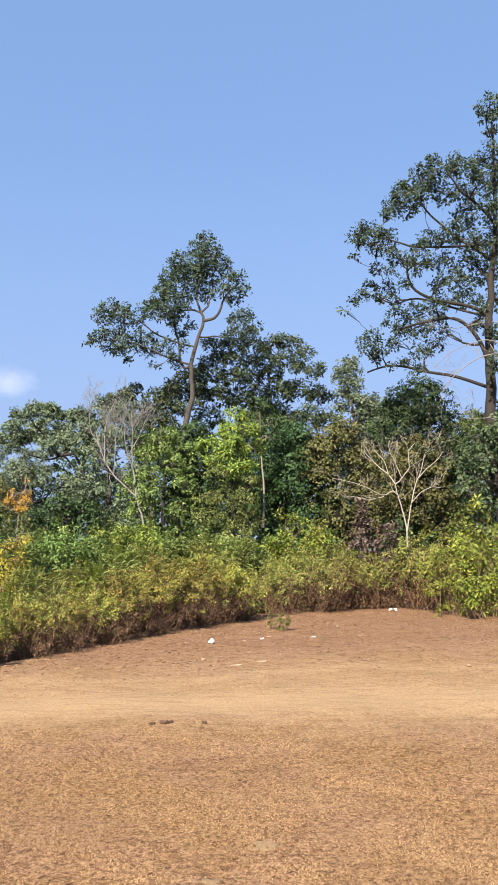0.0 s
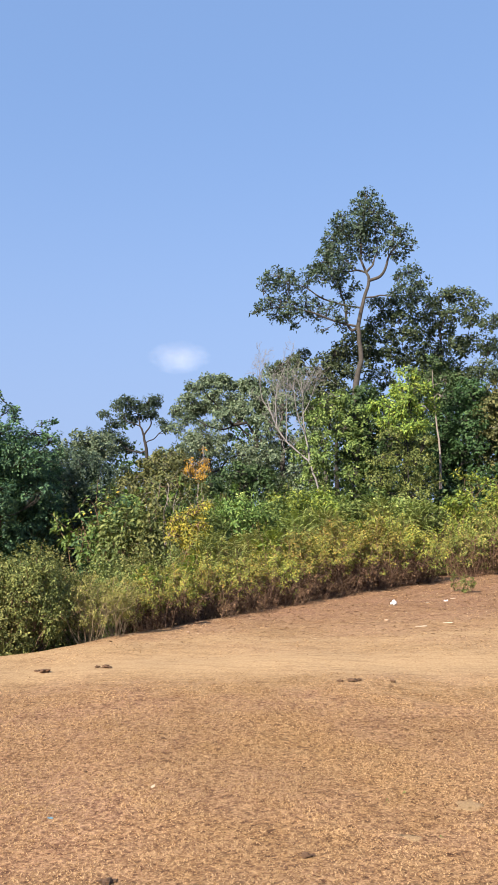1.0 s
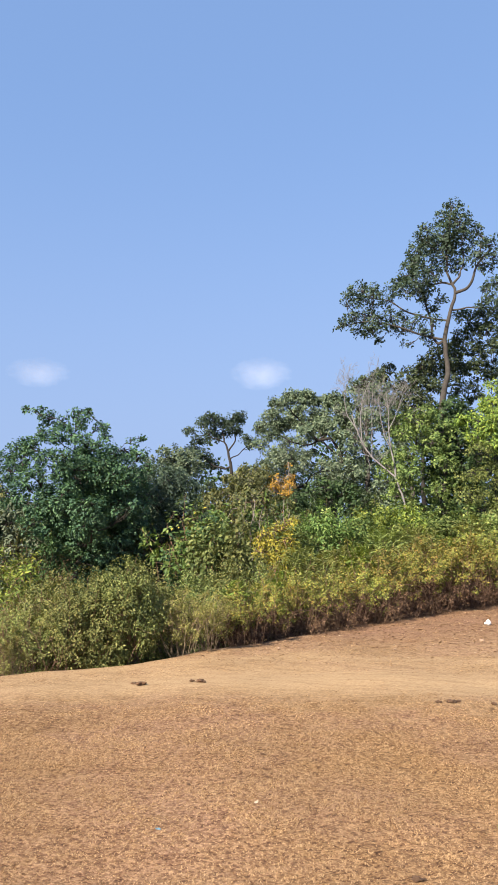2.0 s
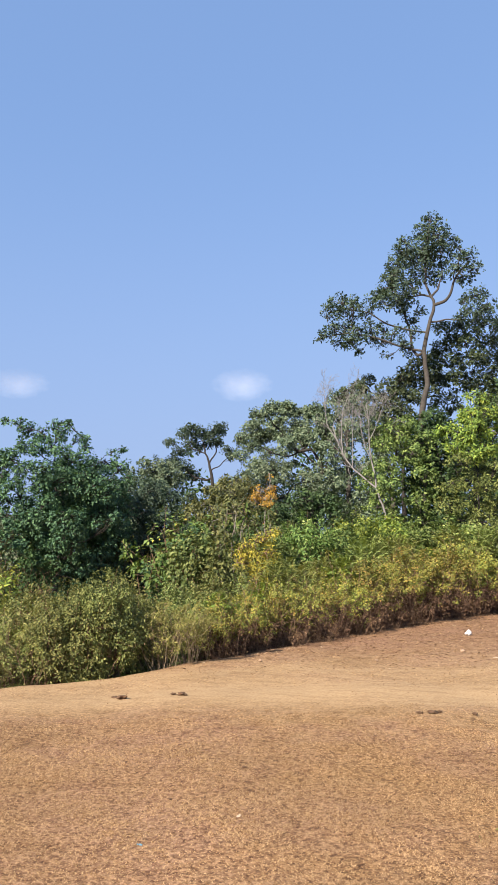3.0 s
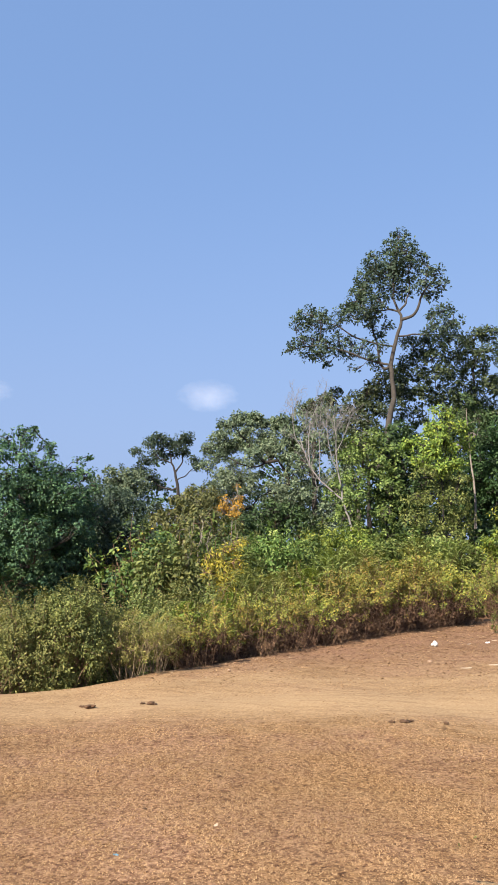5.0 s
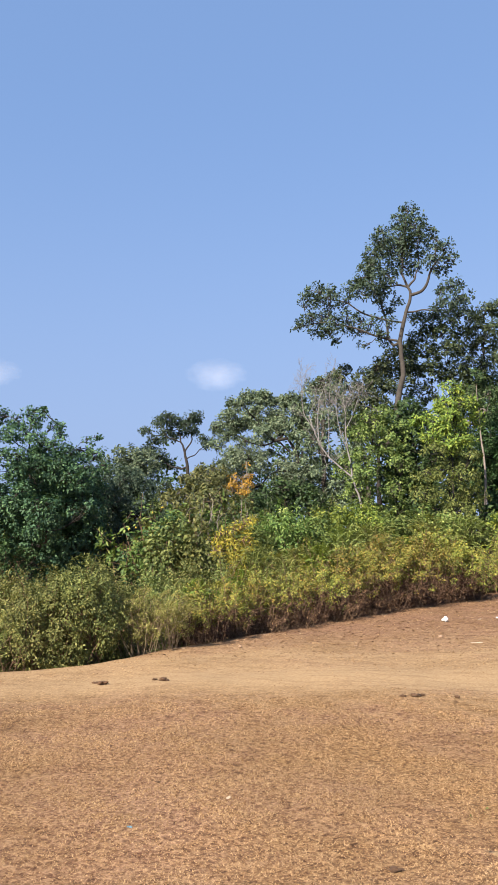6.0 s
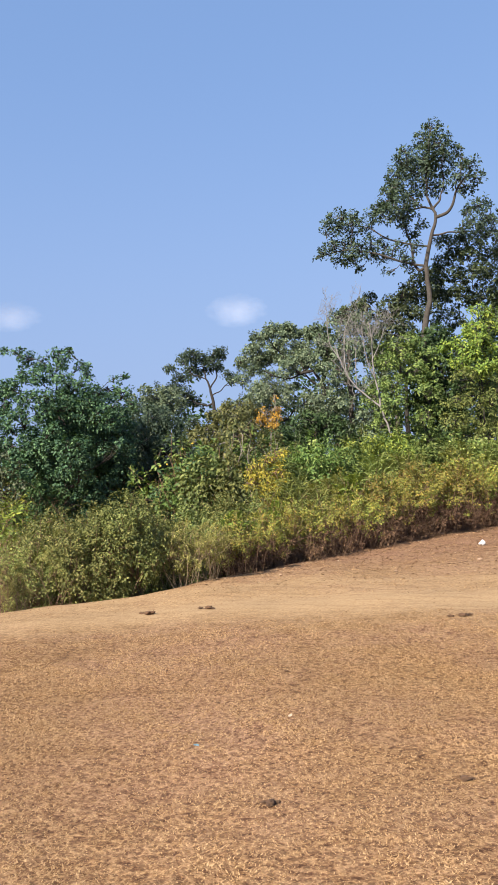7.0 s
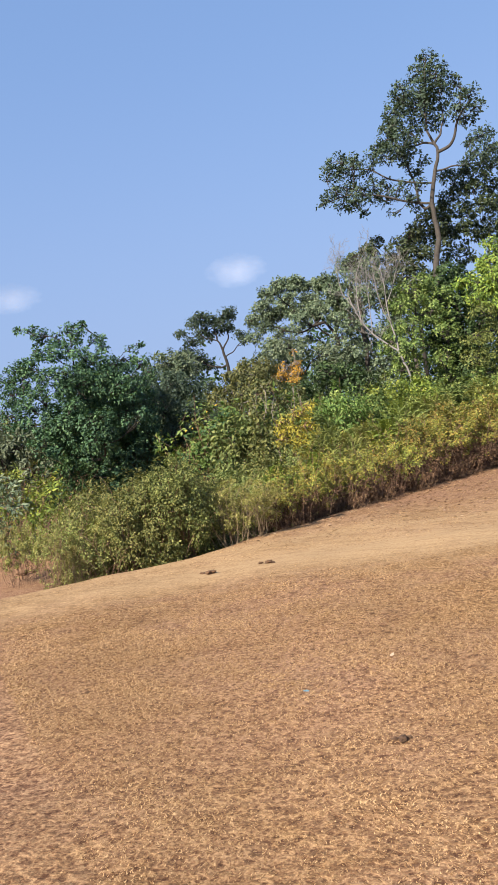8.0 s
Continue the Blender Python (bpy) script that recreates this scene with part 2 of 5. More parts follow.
class Tubes:
    """Gathers tapered tubes into one mesh."""

    def __init__(self):
        self.v, self.f, self.n = [], [], 0

    def add(self, pts, radii, sides=6):
        pts = np.asarray(pts, float)
        k = len(pts)
        d = np.gradient(pts, axis=0)
        d /= np.linalg.norm(d, axis=1, keepdims=True) + 1e-9
        up = np.array([0.31, 0.27, 0.91]) if abs(d[0, 2]) < 0.85 else np.array([0.95, 0.2, 0.1])
        a = np.cross(d, up)
        a /= np.linalg.norm(a, axis=1, keepdims=True) + 1e-9
        b = np.cross(d, a)
        ang = np.arange(sides) * 2 * np.pi / sides
        r = np.asarray(radii, float)[:, None, None]
        ring = pts[:, None] + r * (np.cos(ang)[None, :, None] * a[:, None] + np.sin(ang)[None, :, None] * b[:, None])
        self.v.append(ring.reshape(-1, 3))
        i, j = np.meshgrid(np.arange(k - 1), np.arange(sides), indexing="ij")
        p, q = (i * sides + j).ravel(), (i * sides + (j + 1) % sides).ravel()
        f = np.concatenate([np.stack([p, q, q + sides], 1), np.stack([p, q + sides, p + sides], 1)])
        self.f.append(f + self.n)
        self.n += k * sides

    def mesh(self, name):
        return mesh_of(name, np.concatenate(self.v), np.concatenate(self.f))


def curve(a, b, sag, k, rng, wob=0.0):
    """k points from a to b on a bow, a little crooked."""
    a, b = np.asarray(a, float), np.asarray(b, float)
    u = np.linspace(0, 1, k)[:, None]
    p = a + (b - a) * u + np.array([0, 0, 1.0]) * sag * (u * (1 - u)) * 4
    if wob:
        w1, w2 = rng.normal(0, wob * 2.2, (2, 3))
        p = p + 3 * u * (1 - u) ** 2 * w1 + 3 * u * u * (1 - u) * w2
        w = rng.normal(0, wob * 0.25, (k, 3))
        w[0] = w[-1] = 0
        p = p + w
    return p


def unit(v):
    return v / (np.linalg.norm(v, axis=-1, keepdims=True) + 1e-9)


def leaf_arrays(at, way, length, width, rng, face=None, loose=0.5):
    """Folded leaf blades: a base, two shoulders and a tip each. face: the side to which they turn their faces, out of their clump."""
    n = len(at)
    nor = rng.normal(0, loose if face is not None else 1.0, (n, 3)) + np.array([0, 0, 0.5])
    nor = unit(nor if face is None else nor + face)
    way = unit(way)
    way = unit(way - 0.85 * nor * np.sum(way * nor, 1, keepdims=True) - np.array([0, 0, 0.15]))
    side = unit(np.cross(way, nor))
    nor = np.cross(side, way)
    ln = (length * rng.uniform(0.65, 1.25, n))[:, None]
    wd = (width * rng.uniform(0.7, 1.2, n))[:, None] * 0.5
    mid = at + way * ln * 0.45 + nor * wd * 0.35
    tip = at + way * ln - nor * ln * 0.10
    v = np.stack([at, mid + side * wd, tip, mid - side * wd], 1).reshape(-1, 3)
    i = np.arange(n)[:, None] * 4
    f = np.concatenate([i + [0, 1, 2], i + [0, 2, 3]], 1).reshape(-1, 3)
    return v, f


# ---- ground ----
EDGE_Y = [2.0, 7.7, 9.2, 10.8, 13.9, 18.4, 22.5, 25.0, 28.8, 31.0]
EDGE_X = [-12.5, -6.8, -5.35, -4.5, -3.5, -2.4, -0.7, 0.7, 3.3, 7.5]


def past_edge(x, y):
    """How far a place lies past the edge of the open ground, in metres."""
    return np.interp(y, EDGE_Y, EDGE_X) - x


def smooth(a, b, v):
    u = np.clip((v - a) / (b - a), 0, 1)
    return u * u * (3 - 2 * u)


def waves(x, y):
    return (0.035 * np.sin(x * 0.9 + 0.6 * np.sin(y * 0.5)) * np.sin(y * 0.55 + 0.7) + 0.014 * np.sin(x * 2.7 + y * 1.3)
            + 0.010 * np.sin(y * 3.9 - x * 1.7) + 0.006 * np.sin(x * 7.1 + 2 * np.sin(y * 4.3)))


def ground_z(x, y):
    """The height of the ground: open field, dropping away past its edge towards the left."""
    s = past_edge(x, y)
    drop = 0.95 * smooth(0.0, 3.2, s) * (1 - 0.85 * smooth(13.0, 22.0, y))
    near = smooth(60, 30, np.hypot(x, y))
    return waves(x, y) * near * 0.8 - drop * smooth(400, 60, np.hypot(x, y)) + 0.0 * x


def track_middle(x):
    return 9.35 + 0.12 * x - 0.09 * np.maximum(0, -x - 2) ** 2


def build_ground():
    def axis(lo, hi, step):
        mid = np.arange(lo, hi + 1e-6, step)
        far = np.array([1, 3, 7, 15, 30, 60, 120, 260, 600, 1500, 3500.0])
        return np.concatenate([lo - far[::-1], mid, hi + far])

    xs, ys = axis(-20, 14, 0.15), axis(1.5, 34, 0.15)
    gx, gy = np.meshgrid(xs, ys, indexing="ij")
    z = ground_z(gx, gy)
    nx, ny = gx.shape
    i, j = np.meshgrid(np.arange(nx - 1), np.arange(ny - 1), indexing="ij")
    a = (i * ny + j).ravel()
    f = np.concatenate([np.stack([a, a + ny, a + ny + 1], 1), np.stack([a, a + ny + 1, a + 1], 1)])
    me = mesh_of("ground", np.stack([gx, gy, z], -1).reshape(-1, 3), f)
    off = np.abs(gy - track_middle(gx))
    wander = 0.25 * np.sin(gx * 1.3) + 0.15 * np.sin(gx * 3.7 + 1)
    worn = 0.5 * smooth(6.0, 9.0, gy + 0.1 * gx) * smooth(17.0, 11.5, gy - 0.4 * gx) + 0.42 * np.exp(-(off / 0.8) ** 2) + 0.3 * np.exp(-((gy - track_middle(gx) - 0.5 - wander) / 1.9) ** 2)
    worn += 0.35 * np.exp(-((gy - track_middle(gx) - 2.4 - 0.15 * gx - wander) / 0.35) ** 2)
    lit = smooth(11.5, 15.0, gy - 0.35 * gx) + 0.6 * smooth(5.6, 3.0, gy + 0.25 * gx) + 0.8 * smooth(0.3, 3.0, past_edge(gx, gy))
    for name, v in (("track", worn), ("litter", np.clip(lit, 0, 1))):
        at = me.attributes.new(name, "FLOAT", "POINT")
        at.data.foreach_set("value", v.ravel().astype(np.float32))
    me.materials.append(SOIL)
    me.polygons.foreach_set("use_smooth", np.ones(len(me.polygons), bool))
    return tagged(new("ground", me), "dry reddish-brown open field with a worn sandy track", "ground", kind="structure")


build_ground()


def build_dry_grass():
    rng = np.random.default_rng(3)
    near, mid, rest = 520000, 210000, 12000
    r = np.concatenate([np.sqrt(rng.uniform(1.9 ** 2, 8.0 ** 2, near) * rng.uniform(0.35, 1.0, near)) + 0.6, rng.uniform(7.0, 27.0, mid), rng.uniform(0.2, 20.0, rest)])
    az = np.radians(np.concatenate([rng.uniform(-24, 42, near + mid), rng.uniform(-180, 180, rest)]))
    x, y = -r * np.sin(az) - 0.3, r * np.cos(az)
    clump = np.sin(x * 3.1 + 1.7 * np.sin(y * 2.3)) * np.sin(y * 2.9 + 1.3 * np.sin(x * 1.9)) * 0.5 + 0.5
    small = np.sin(x * 17 + 1.9 * np.sin(y * 11.3)) * np.sin(y * 15 + 1.7 * np.sin(x * 9.7)) * 0.5 + 0.5
    fine = np.sin(x * 118 + 2.2 * np.sin(y * 37)) * np.sin(y * 104 + 2.1 * np.sin(x * 41)) + 0.8 * np.sin(x * 61 + 1.9 * np.sin(y * 47 + 1)) * np.sin(y * 55 + 2.3 * np.sin(x * 33))
    tuft = smooth(-0.35, 0.3, fine)
    worn = np.exp(-((y - track_middle(x)) / 0.95) ** 2)
    fade = 1 - 0.5 * smooth(11.0, 16.0, y - 0.35 * x)
    keep = (rng.random(len(x)) < (0.2 + 0.2 * clump + 0.25 * small + 0.55 * tuft) * (1 - 0.93 * worn) * fade) & (past_edge(x, y) < 0.1)
    x, y = x[keep], y[keep]
    n = len(x)
    z = ground_z(x, y)
    far = np.hypot(x, y)
    h = rng.uniform(0.002, 0.009, n) * (0.7 + 0.09 * far)
    t = rng.uniform(0, 2 * np.pi, n)
    lean = np.stack([-np.sin(t), np.cos(t)], 1) * (rng.uniform(0.009, 0.028, n) * (0.75 + 0.08 * far))[:, None]
    w = rng.uniform(0.0026, 0.0052, n) * (0.65 + 0.12 * far)
    base = np.stack([x, y, z - 0.003], 1)
    side = np.stack([np.cos(t) * w, np.sin(t) * w, 0 * w], 1)
    tip = base + np.concatenate([lean, h[:, None]], 1)
    v = np.stack([base - side, base + side, tip], 1).reshape(-1, 3)
    me = mesh_of("dry_grass", v, np.arange(3 * n))
    me.materials.append(STRAW)
    tagged(new("dry_grass", me), "short straw-coloured dry grass on the field", "grass", kind="stuff")


build_dry_grass()


def build_leaf_litter():
    """Fallen leaves between the track and the thicket."""
    rng = np.random.default_rng(6)
    n = 22000
    y = rng.uniform(10.5, 30, n)
    x = rng.uniform(-7, 9, n)
    keep = (past_edge(x, y) < 0.8) & (rng.random(n) < smooth(10.5, 16, y - 0.35 * x))
    x, y = x[keep], y[keep]
    at = np.stack([x, y, ground_z(x, y) + rng.uniform(0.002, 0.008, len(x))], 1)
    way = rng.normal(0, 1, at.shape) * [1, 1, 0.25]
    v, f = leaf_arrays(at, way, 0.06, 0.035, rng, np.repeat([[0, 0, 2.0]], len(x), 0), 0.3)
    me = mesh_of("leaf_litter", v, f)
    me.materials.append(LITTER)
    tagged(new("leaf_litter", me), "fallen brown leaves on the reddish soil", "leaf litter", kind="stuff")


build_leaf_litter()


# ---- trees ----
def tree(name, label, base, trunk, r0, clumps, mat, bark, seed, dens=1.0, leaf_size=(0.20, 0.10), category="tree", per_tuft=14, droop=0.25,
         group="", spread=1.0, forks=(), flat=0.85):
    """A tree at base. trunk: (x, y, z) along it from the foot; clumps: (x, y, z, radius) of the foliage, forks: radius and (x, y, z) along side stems, all from the base."""
    rng = np.random.default_rng(seed)
    thing = tagged(new(name), label, category, group)
    thing.location = base
    tr = np.array([(0, 0, -0.4), *trunk], float)
    k = max(14, 2 * len(tr) + 3)
    u = np.linspace(0, len(tr) - 1, k)
    path = np.stack([np.interp(u, np.arange(len(tr)), tr[:, c]) for c in range(3)], 1)
    path[1:-1] = (path[:-2] + 2 * path[1:-1] + path[2:]) / 4 + rng.normal(0, r0 * 0.15, (k - 2, 3)) * [1, 1, 0]
    rad = r0 * (1.15 - 1.0 * np.linspace(0, 1, k) ** 0.9)
    rad[0] *= 1.3
    tubes = Tubes()
    tubes.add(path, rad, 9)
    child("trunk", tubes.mesh("trunk"), bark, thing, smooth=True)
    vs, fs, nv = [], [], 0
    joints, girth = [p for p in path[3:]], list(rad[3:])
    for fr, *pts in forks:
        pts[0] = tuple(path[int(np.argmin(np.linalg.norm(path - np.array(pts[0], float), axis=1)))])
        u = np.linspace(0, len(pts) - 1, 18)
        way = np.stack([np.interp(u, np.arange(len(pts)), np.array(pts, float)[:, c]) for c in range(3)], 1)
        way[1:-1] += rng.normal(0, 0.06, (16, 3))
        for _ in range(3):
            way[1:-1] = (way[:-2] + 2 * way[1:-1] + way[2:]) / 4
        thin = fr * np.linspace(1, 0.45, 18)
        stem = Tubes()
        stem.add(way, thin, 7)
        child("limb", stem.mesh("limb"), bark, thing, smooth=True)
        joints += list(way[2:])
        girth += list(thin[2:])
    near = sorted(clumps, key=lambda q: min(np.linalg.norm(path - np.array(q[:3]), axis=1)))
    for cx, cy, cz, cr in near:
        c = np.array([cx, cy, cz])
        js = np.array(joints)
        far = np.linalg.norm(js - c, axis=1)
        i = int(np.argmin(far + 1.2 * np.maximum(0, js[:, 2] - cz + 0.35 * far)))
        start = js[i]
        reach = far[i]
        lr = min(girth[i] * 0.75, 0.026 + 0.02 * reach)
        limb = Tubes()
        way = curve(start, c, rng.uniform(-0.1, 0.1) * reach, 7, rng, 0.07 * reach ** 0.7)
        thin = np.linspace(lr, max(0.012, lr * 0.4), 7)
        limb.add(way, thin, 6)
        joints += list(way[2:])
        girth += list(thin[2:])
        n = int(max(10, dens * 2 * np.pi * cr * cr / (0.5 * leaf_size[0] * leaf_size[1])))
        m = max(3, n // per_tuft)
        d = unit(rng.normal(0, 1, (m, 3)))
        q = c + d * (cr * rng.uniform(0.35, 1.08, m) ** 0.6)[:, None] * np.array([1.15, 1.15, flat]) * spread
        for p in q[: min(m, 11)]:
            s = way[rng.integers(3, 7)]
            limb.add(curve(s, p, 0.05, 4, rng, 0.05), [0.018, 0.014, 0.010, 0.005], 3)
        child("limb", limb.mesh("limb"), bark, thing)
        per = np.maximum(3, rng.poisson(per_tuft, m))
        at = np.repeat(q, per, 0)
        out = rng.normal(0, 1, at.shape) + np.repeat(unit(q - c + [0, 0, 0.2]), per, 0) * 0.7 - np.array([0, 0, droop])
        at = at + unit(out) * leaf_size[0] * rng.uniform(0.1, 1.1, (len(at), 1))
        face = unit(0.75 * unit(at - c) + 0.45 * np.repeat(unit(rng.normal(0, 1, q.shape)), per, 0))
        v, f = leaf_arrays(at, out, *leaf_size, rng, face)
        vs.append(v)
        fs.append(f + nv)
        nv += len(v)
    child("crown", mesh_of("crown", np.concatenate(vs), np.concatenate(fs)), mat, thing)
    return thing


def crown_clumps(rng, n, width, z0, z1, r, shape=0.6, cx=0.0):
    """Clump places over an uneven egg-shaped crown. shape: where it is widest, from foot to top."""
    out = []
    for i in range(n):
        u = (i + rng.random()) / n
        w = width * 0.5 * math.sin(math.pi * min(0.97, max(0.06, u ** (math.log(0.5) / math.log(shape))))) ** 0.6
        a = i * 2.4 + rng.uniform(-0.5, 0.5)
        k = math.sqrt(rng.uniform(0.35, 1.0))
        out.append((cx + w * k * math.cos(a), w * k * math.sin(a), z0 + (z1 - z0) * u, r * rng.uniform(0.75, 1.25)))
    return out


def break_up(clumps, seed, n=4, spread=0.62, size=0.45):
    """Each bough's mass of leaves as a few smaller tufts with gaps between them."""
    rng = np.random.default_rng(seed)
    out = []
    for x, y, z, r in clumps:
        d = unit(rng.normal(0, 1, (n, 3))) * rng.uniform(0.5, 1.15, (n, 1)) * r * spread
        out += [(x + a, y + b, z + c, r * size * rng.uniform(0.75, 1.3)) for a, b, c in d]
    return out


def foot(x, y):
    return (x, y, float(ground_z(np.float64(x), np.float64(y))))


# the tall sal tree that stands over the rest
A = (-3.2, 37.9)
BOUGH_TOP = [
    (0.88, 0.03, 18.46, 0.4), (0.46, 1.08, 18.32, 0.49), (1.25, -0.85, 17.32, 0.46), (1.61, 1.08, 17.66, 0.41), (2.05, -0.45, 16.79, 0.25), (0.55, -0.18, 17.02, 0.57), (1.17, 0.79, 16.88, 0.59),
    (0.48, -0.22, 16.27, 0.5), (-0.41, 0.12, 17.57, 0.25), (-0.46, -1.13, 16.57, 0.32), (-0.18, 0.61, 16.96, 0.48), (-0.89, 0.09, 16.45, 0.4), (-1.09, -0.41, 15.66, 0.39), (-0.59, 0.69, 16, 0.55),
    (-1.27, -0.47, 15.03, 0.39), (-1.8, -0.11, 14.98, 0.32), (-0.79, -0.88, 14.59, 0.52), (-2.06, -0.23, 14.49, 0.32), (-1.48, -0.71, 14.18, 0.38), (-0.11, -0.57, 14.91, 0.38), (-0.41, 0.6, 14.62, 0.36),
    (-0.82, -0.53, 14.06, 0.31),
]
BOUGH_WEST = [
    (-3.82, -0.57, 14.55, 0.35), (-4.25, -0.48, 14.14, 0.39), (-3.73, 0.75, 14.36, 0.4), (-2.98, -0.98, 14.29, 0.28), (-2.85, 0.24, 14.38, 0.25), (-2.66, 0.55, 13.99, 0.29), (-4.55, -0.75, 12.73, 0.24),
    (-4.79, -1.07, 12.46, 0.14), (-4.07, -0.54, 13.08, 0.35), (-3.63, 0.38, 13.36, 0.39), (-3.89, 0.15, 12.52, 0.28), (-2.85, -0.84, 12.7, 0.38), (-3.26, -0.16, 12.46, 0.32), (-2.97, 0.41, 12.08, 0.18),
    (-2.24, -0.19, 13.04, 0.32), (-2.45, 0.32, 12.75, 0.28), (-1.87, 1.12, 13.41, 0.25), (-1.76, 0.44, 12.45, 0.28), (-1.11, -0.26, 12.7, 0.28), (-1.46, -0.75, 11.48, 0.17), (-0.78, -0.37, 12.08, 0.28),
    (-0.5, 0.03, 11.89, 0.24),
]
BOUGH_EAST = [
    (2.18, -0.99, 15.74, 0.28), (2.6, -0.63, 15.99, 0.35), (2.9, 0.72, 15.95, 0.29), (2.35, 0.2, 15.39, 0.32), (1.93, -0.97, 15.27, 0.24), (2.37, -0.16, 14.06, 0.28), (2.88, -0.05, 14.22, 0.39),
    (3.37, -0.82, 13.56, 0.34), (3.17, 0.56, 13.39, 0.35), (2.61, -0.93, 13.23, 0.34), (2.08, -0.26, 13.29, 0.21), (3.4, 0.04, 12.78, 0.28), (2.77, -0.17, 12.87, 0.28), (-0.57, 0.21, 13.73, 0.25),
    (-0.19, 0.57, 13.51, 0.21), (0.08, 1.1, 14.17, 0.22), (-0.2, -0.52, 12.62, 0.24), (0.59, 0.36, 15.63, 0.32), (1.11, 0.47, 15.68, 0.29),
]
TRUNK_A = [(0.10, 0, 4.00), (-0.05, 0, 8.51), (0.09, 0, 8.97), (0.25, 0, 9.43), (0.36, 0, 10.01), (0.32, 0, 10.74), (0.25, 0, 11.62), (0.36, 0, 12.36), (0.55, 0, 12.95), (0.72, 0, 13.55), (0.92, 0, 13.94), (0.77, 0, 14.42), (0.53, 0, 14.90), (0.47, 0, 15.66), (0.60, 0, 16.72), (0.82, 0, 17.96), (0.91, 0, 18.42)]
FORKS_A = [(0.085, (0.92, 0, 13.94), (1.36, -0.10, 14.08), (1.67, -0.20, 14.38), (1.79, -0.30, 14.88), (2.08, -0.40, 15.30), (2.60, -0.50, 15.77)),
           (0.055, (0.62, 0, 14.51), (0.26, 0.20, 14.73), (-0.28, 0.40, 14.73), (-0.95, 0.60, 14.95)),
           (0.06, (0.86, 0, 14.51), (1.13, 0.17, 14.96), (1.32, 0.33, 15.63), (1.25, 0.50, 16.61)),
           (0.05, (0.55, 0, 13.10), (1.15, 0.10, 13.31), (2.01, 0.20, 13.22), (2.88, 0.30, 13.19)),
           (0.085, (0.25, 0, 11.62), (-0.13, 0.14, 11.51), (-0.44, 0.28, 11.99), (-0.37, 0.42, 12.77), (-0.57, 0.56, 13.57), (-0.81, 0.70, 14.53)),
           (0.06, (-0.38, 0, 11.91), (-0.83, -0.12, 12.03), (-1.53, -0.24, 12.38), (-2.38, -0.36, 12.64), (-3.51, -0.48, 12.96), (-4.61, -0.60, 12.74)),
           (0.05, (-0.33, 0, 12.74), (-1.30, 0.12, 13.14), (-2.00, 0.25, 13.78), (-2.81, 0.38, 14.27), (-4.01, 0.50, 14.71))]
tree("sal_tree", "tall sal tree with leaning crown above the thicket", foot(*A), TRUNK_A, 0.155, BOUGH_TOP + BOUGH_WEST + BOUGH_EAST, LEAF_SAL, BARK_SAL, 11, 2.0,
     (0.16, 0.098), droop=-0.35, flat=0.95, per_tuft=9, spread=1.18, forks=FORKS_A)
# the great sal tree by the field's far corner
F = (10.7, 32.2)
GREAT_HIGH = [
    (-0.2, -1.19, 21.38, 0.45), (0.45, 0, 21.58, 0.32), (0.4, 0.32, 21.05, 0.25), (-0.26, -1.51, 19.27, 0.3), (0.09, -1.13, 18.89, 0.33), (-0.01, 1.37, 20.14, 0.39), (-1.14, -1.37, 18.23, 0.36),
    (-0.58, -1.18, 18.07, 0.36), (0.79, 1.43, 19.32, 0.43), (-1.42, 0.39, 19.73, 0.28), (-1.42, -0.42, 18.88, 0.27), (-1.69, 0.04, 18.99, 0.3), (-2.26, 0.52, 19.67, 0.31), (-2.4, -0.72, 18.55, 0.36),
    (-3.37, -1.16, 18.32, 0.29), (-2.64, 0.92, 19.02, 0.41), (-3.38, 0.55, 18.55, 0.37), (-3.88, 0.04, 17.88, 0.36), (-4.09, 1.01, 17.82, 0.37), (-4.52, 0.16, 17, 0.23), (-3.32, 1.54, 18.08, 0.41),
    (-3.36, -0.95, 17.25, 0.35), (-2.45, 0.17, 18.22, 0.37), (-1.89, -0.05, 17.84, 0.37),
]
GREAT_WEST = [
    (-5.84, -0.8, 16.03, 0.22), (-5.08, 1.43, 16.91, 0.3), (-5.13, -0.99, 15.55, 0.31), (-4.68, -1.03, 15.41, 0.28), (-6.05, -0.48, 15.65, 0.28), (-5.72, -0.86, 15.22, 0.28), (-5, 0.55, 15.57, 0.29),
    (-4.74, -1.23, 14.68, 0.21), (-5.94, 1.27, 15.47, 0.16), (-4.92, 1.15, 14.88, 0.23), (-4.81, -1.59, 13.66, 0.21), (-4.08, 0.13, 14.87, 0.29), (-3.77, -1.26, 14.42, 0.31), (-3.28, -0.77, 15.13, 0.28),
    (-2.77, -0.27, 15.74, 0.32), (-2.12, -0.15, 15.8, 0.39), (-1.71, -0.1, 16.35, 0.29), (-3.07, 1.37, 14.97, 0.26), (-4.06, -0.77, 13.48, 0.21), (-2.99, -1, 14.4, 0.28), (-1.85, 0.55, 15.04, 0.36),
    (-0.81, 1.43, 18.87, 0.38), (-0.19, 1.35, 18.55, 0.38),
]
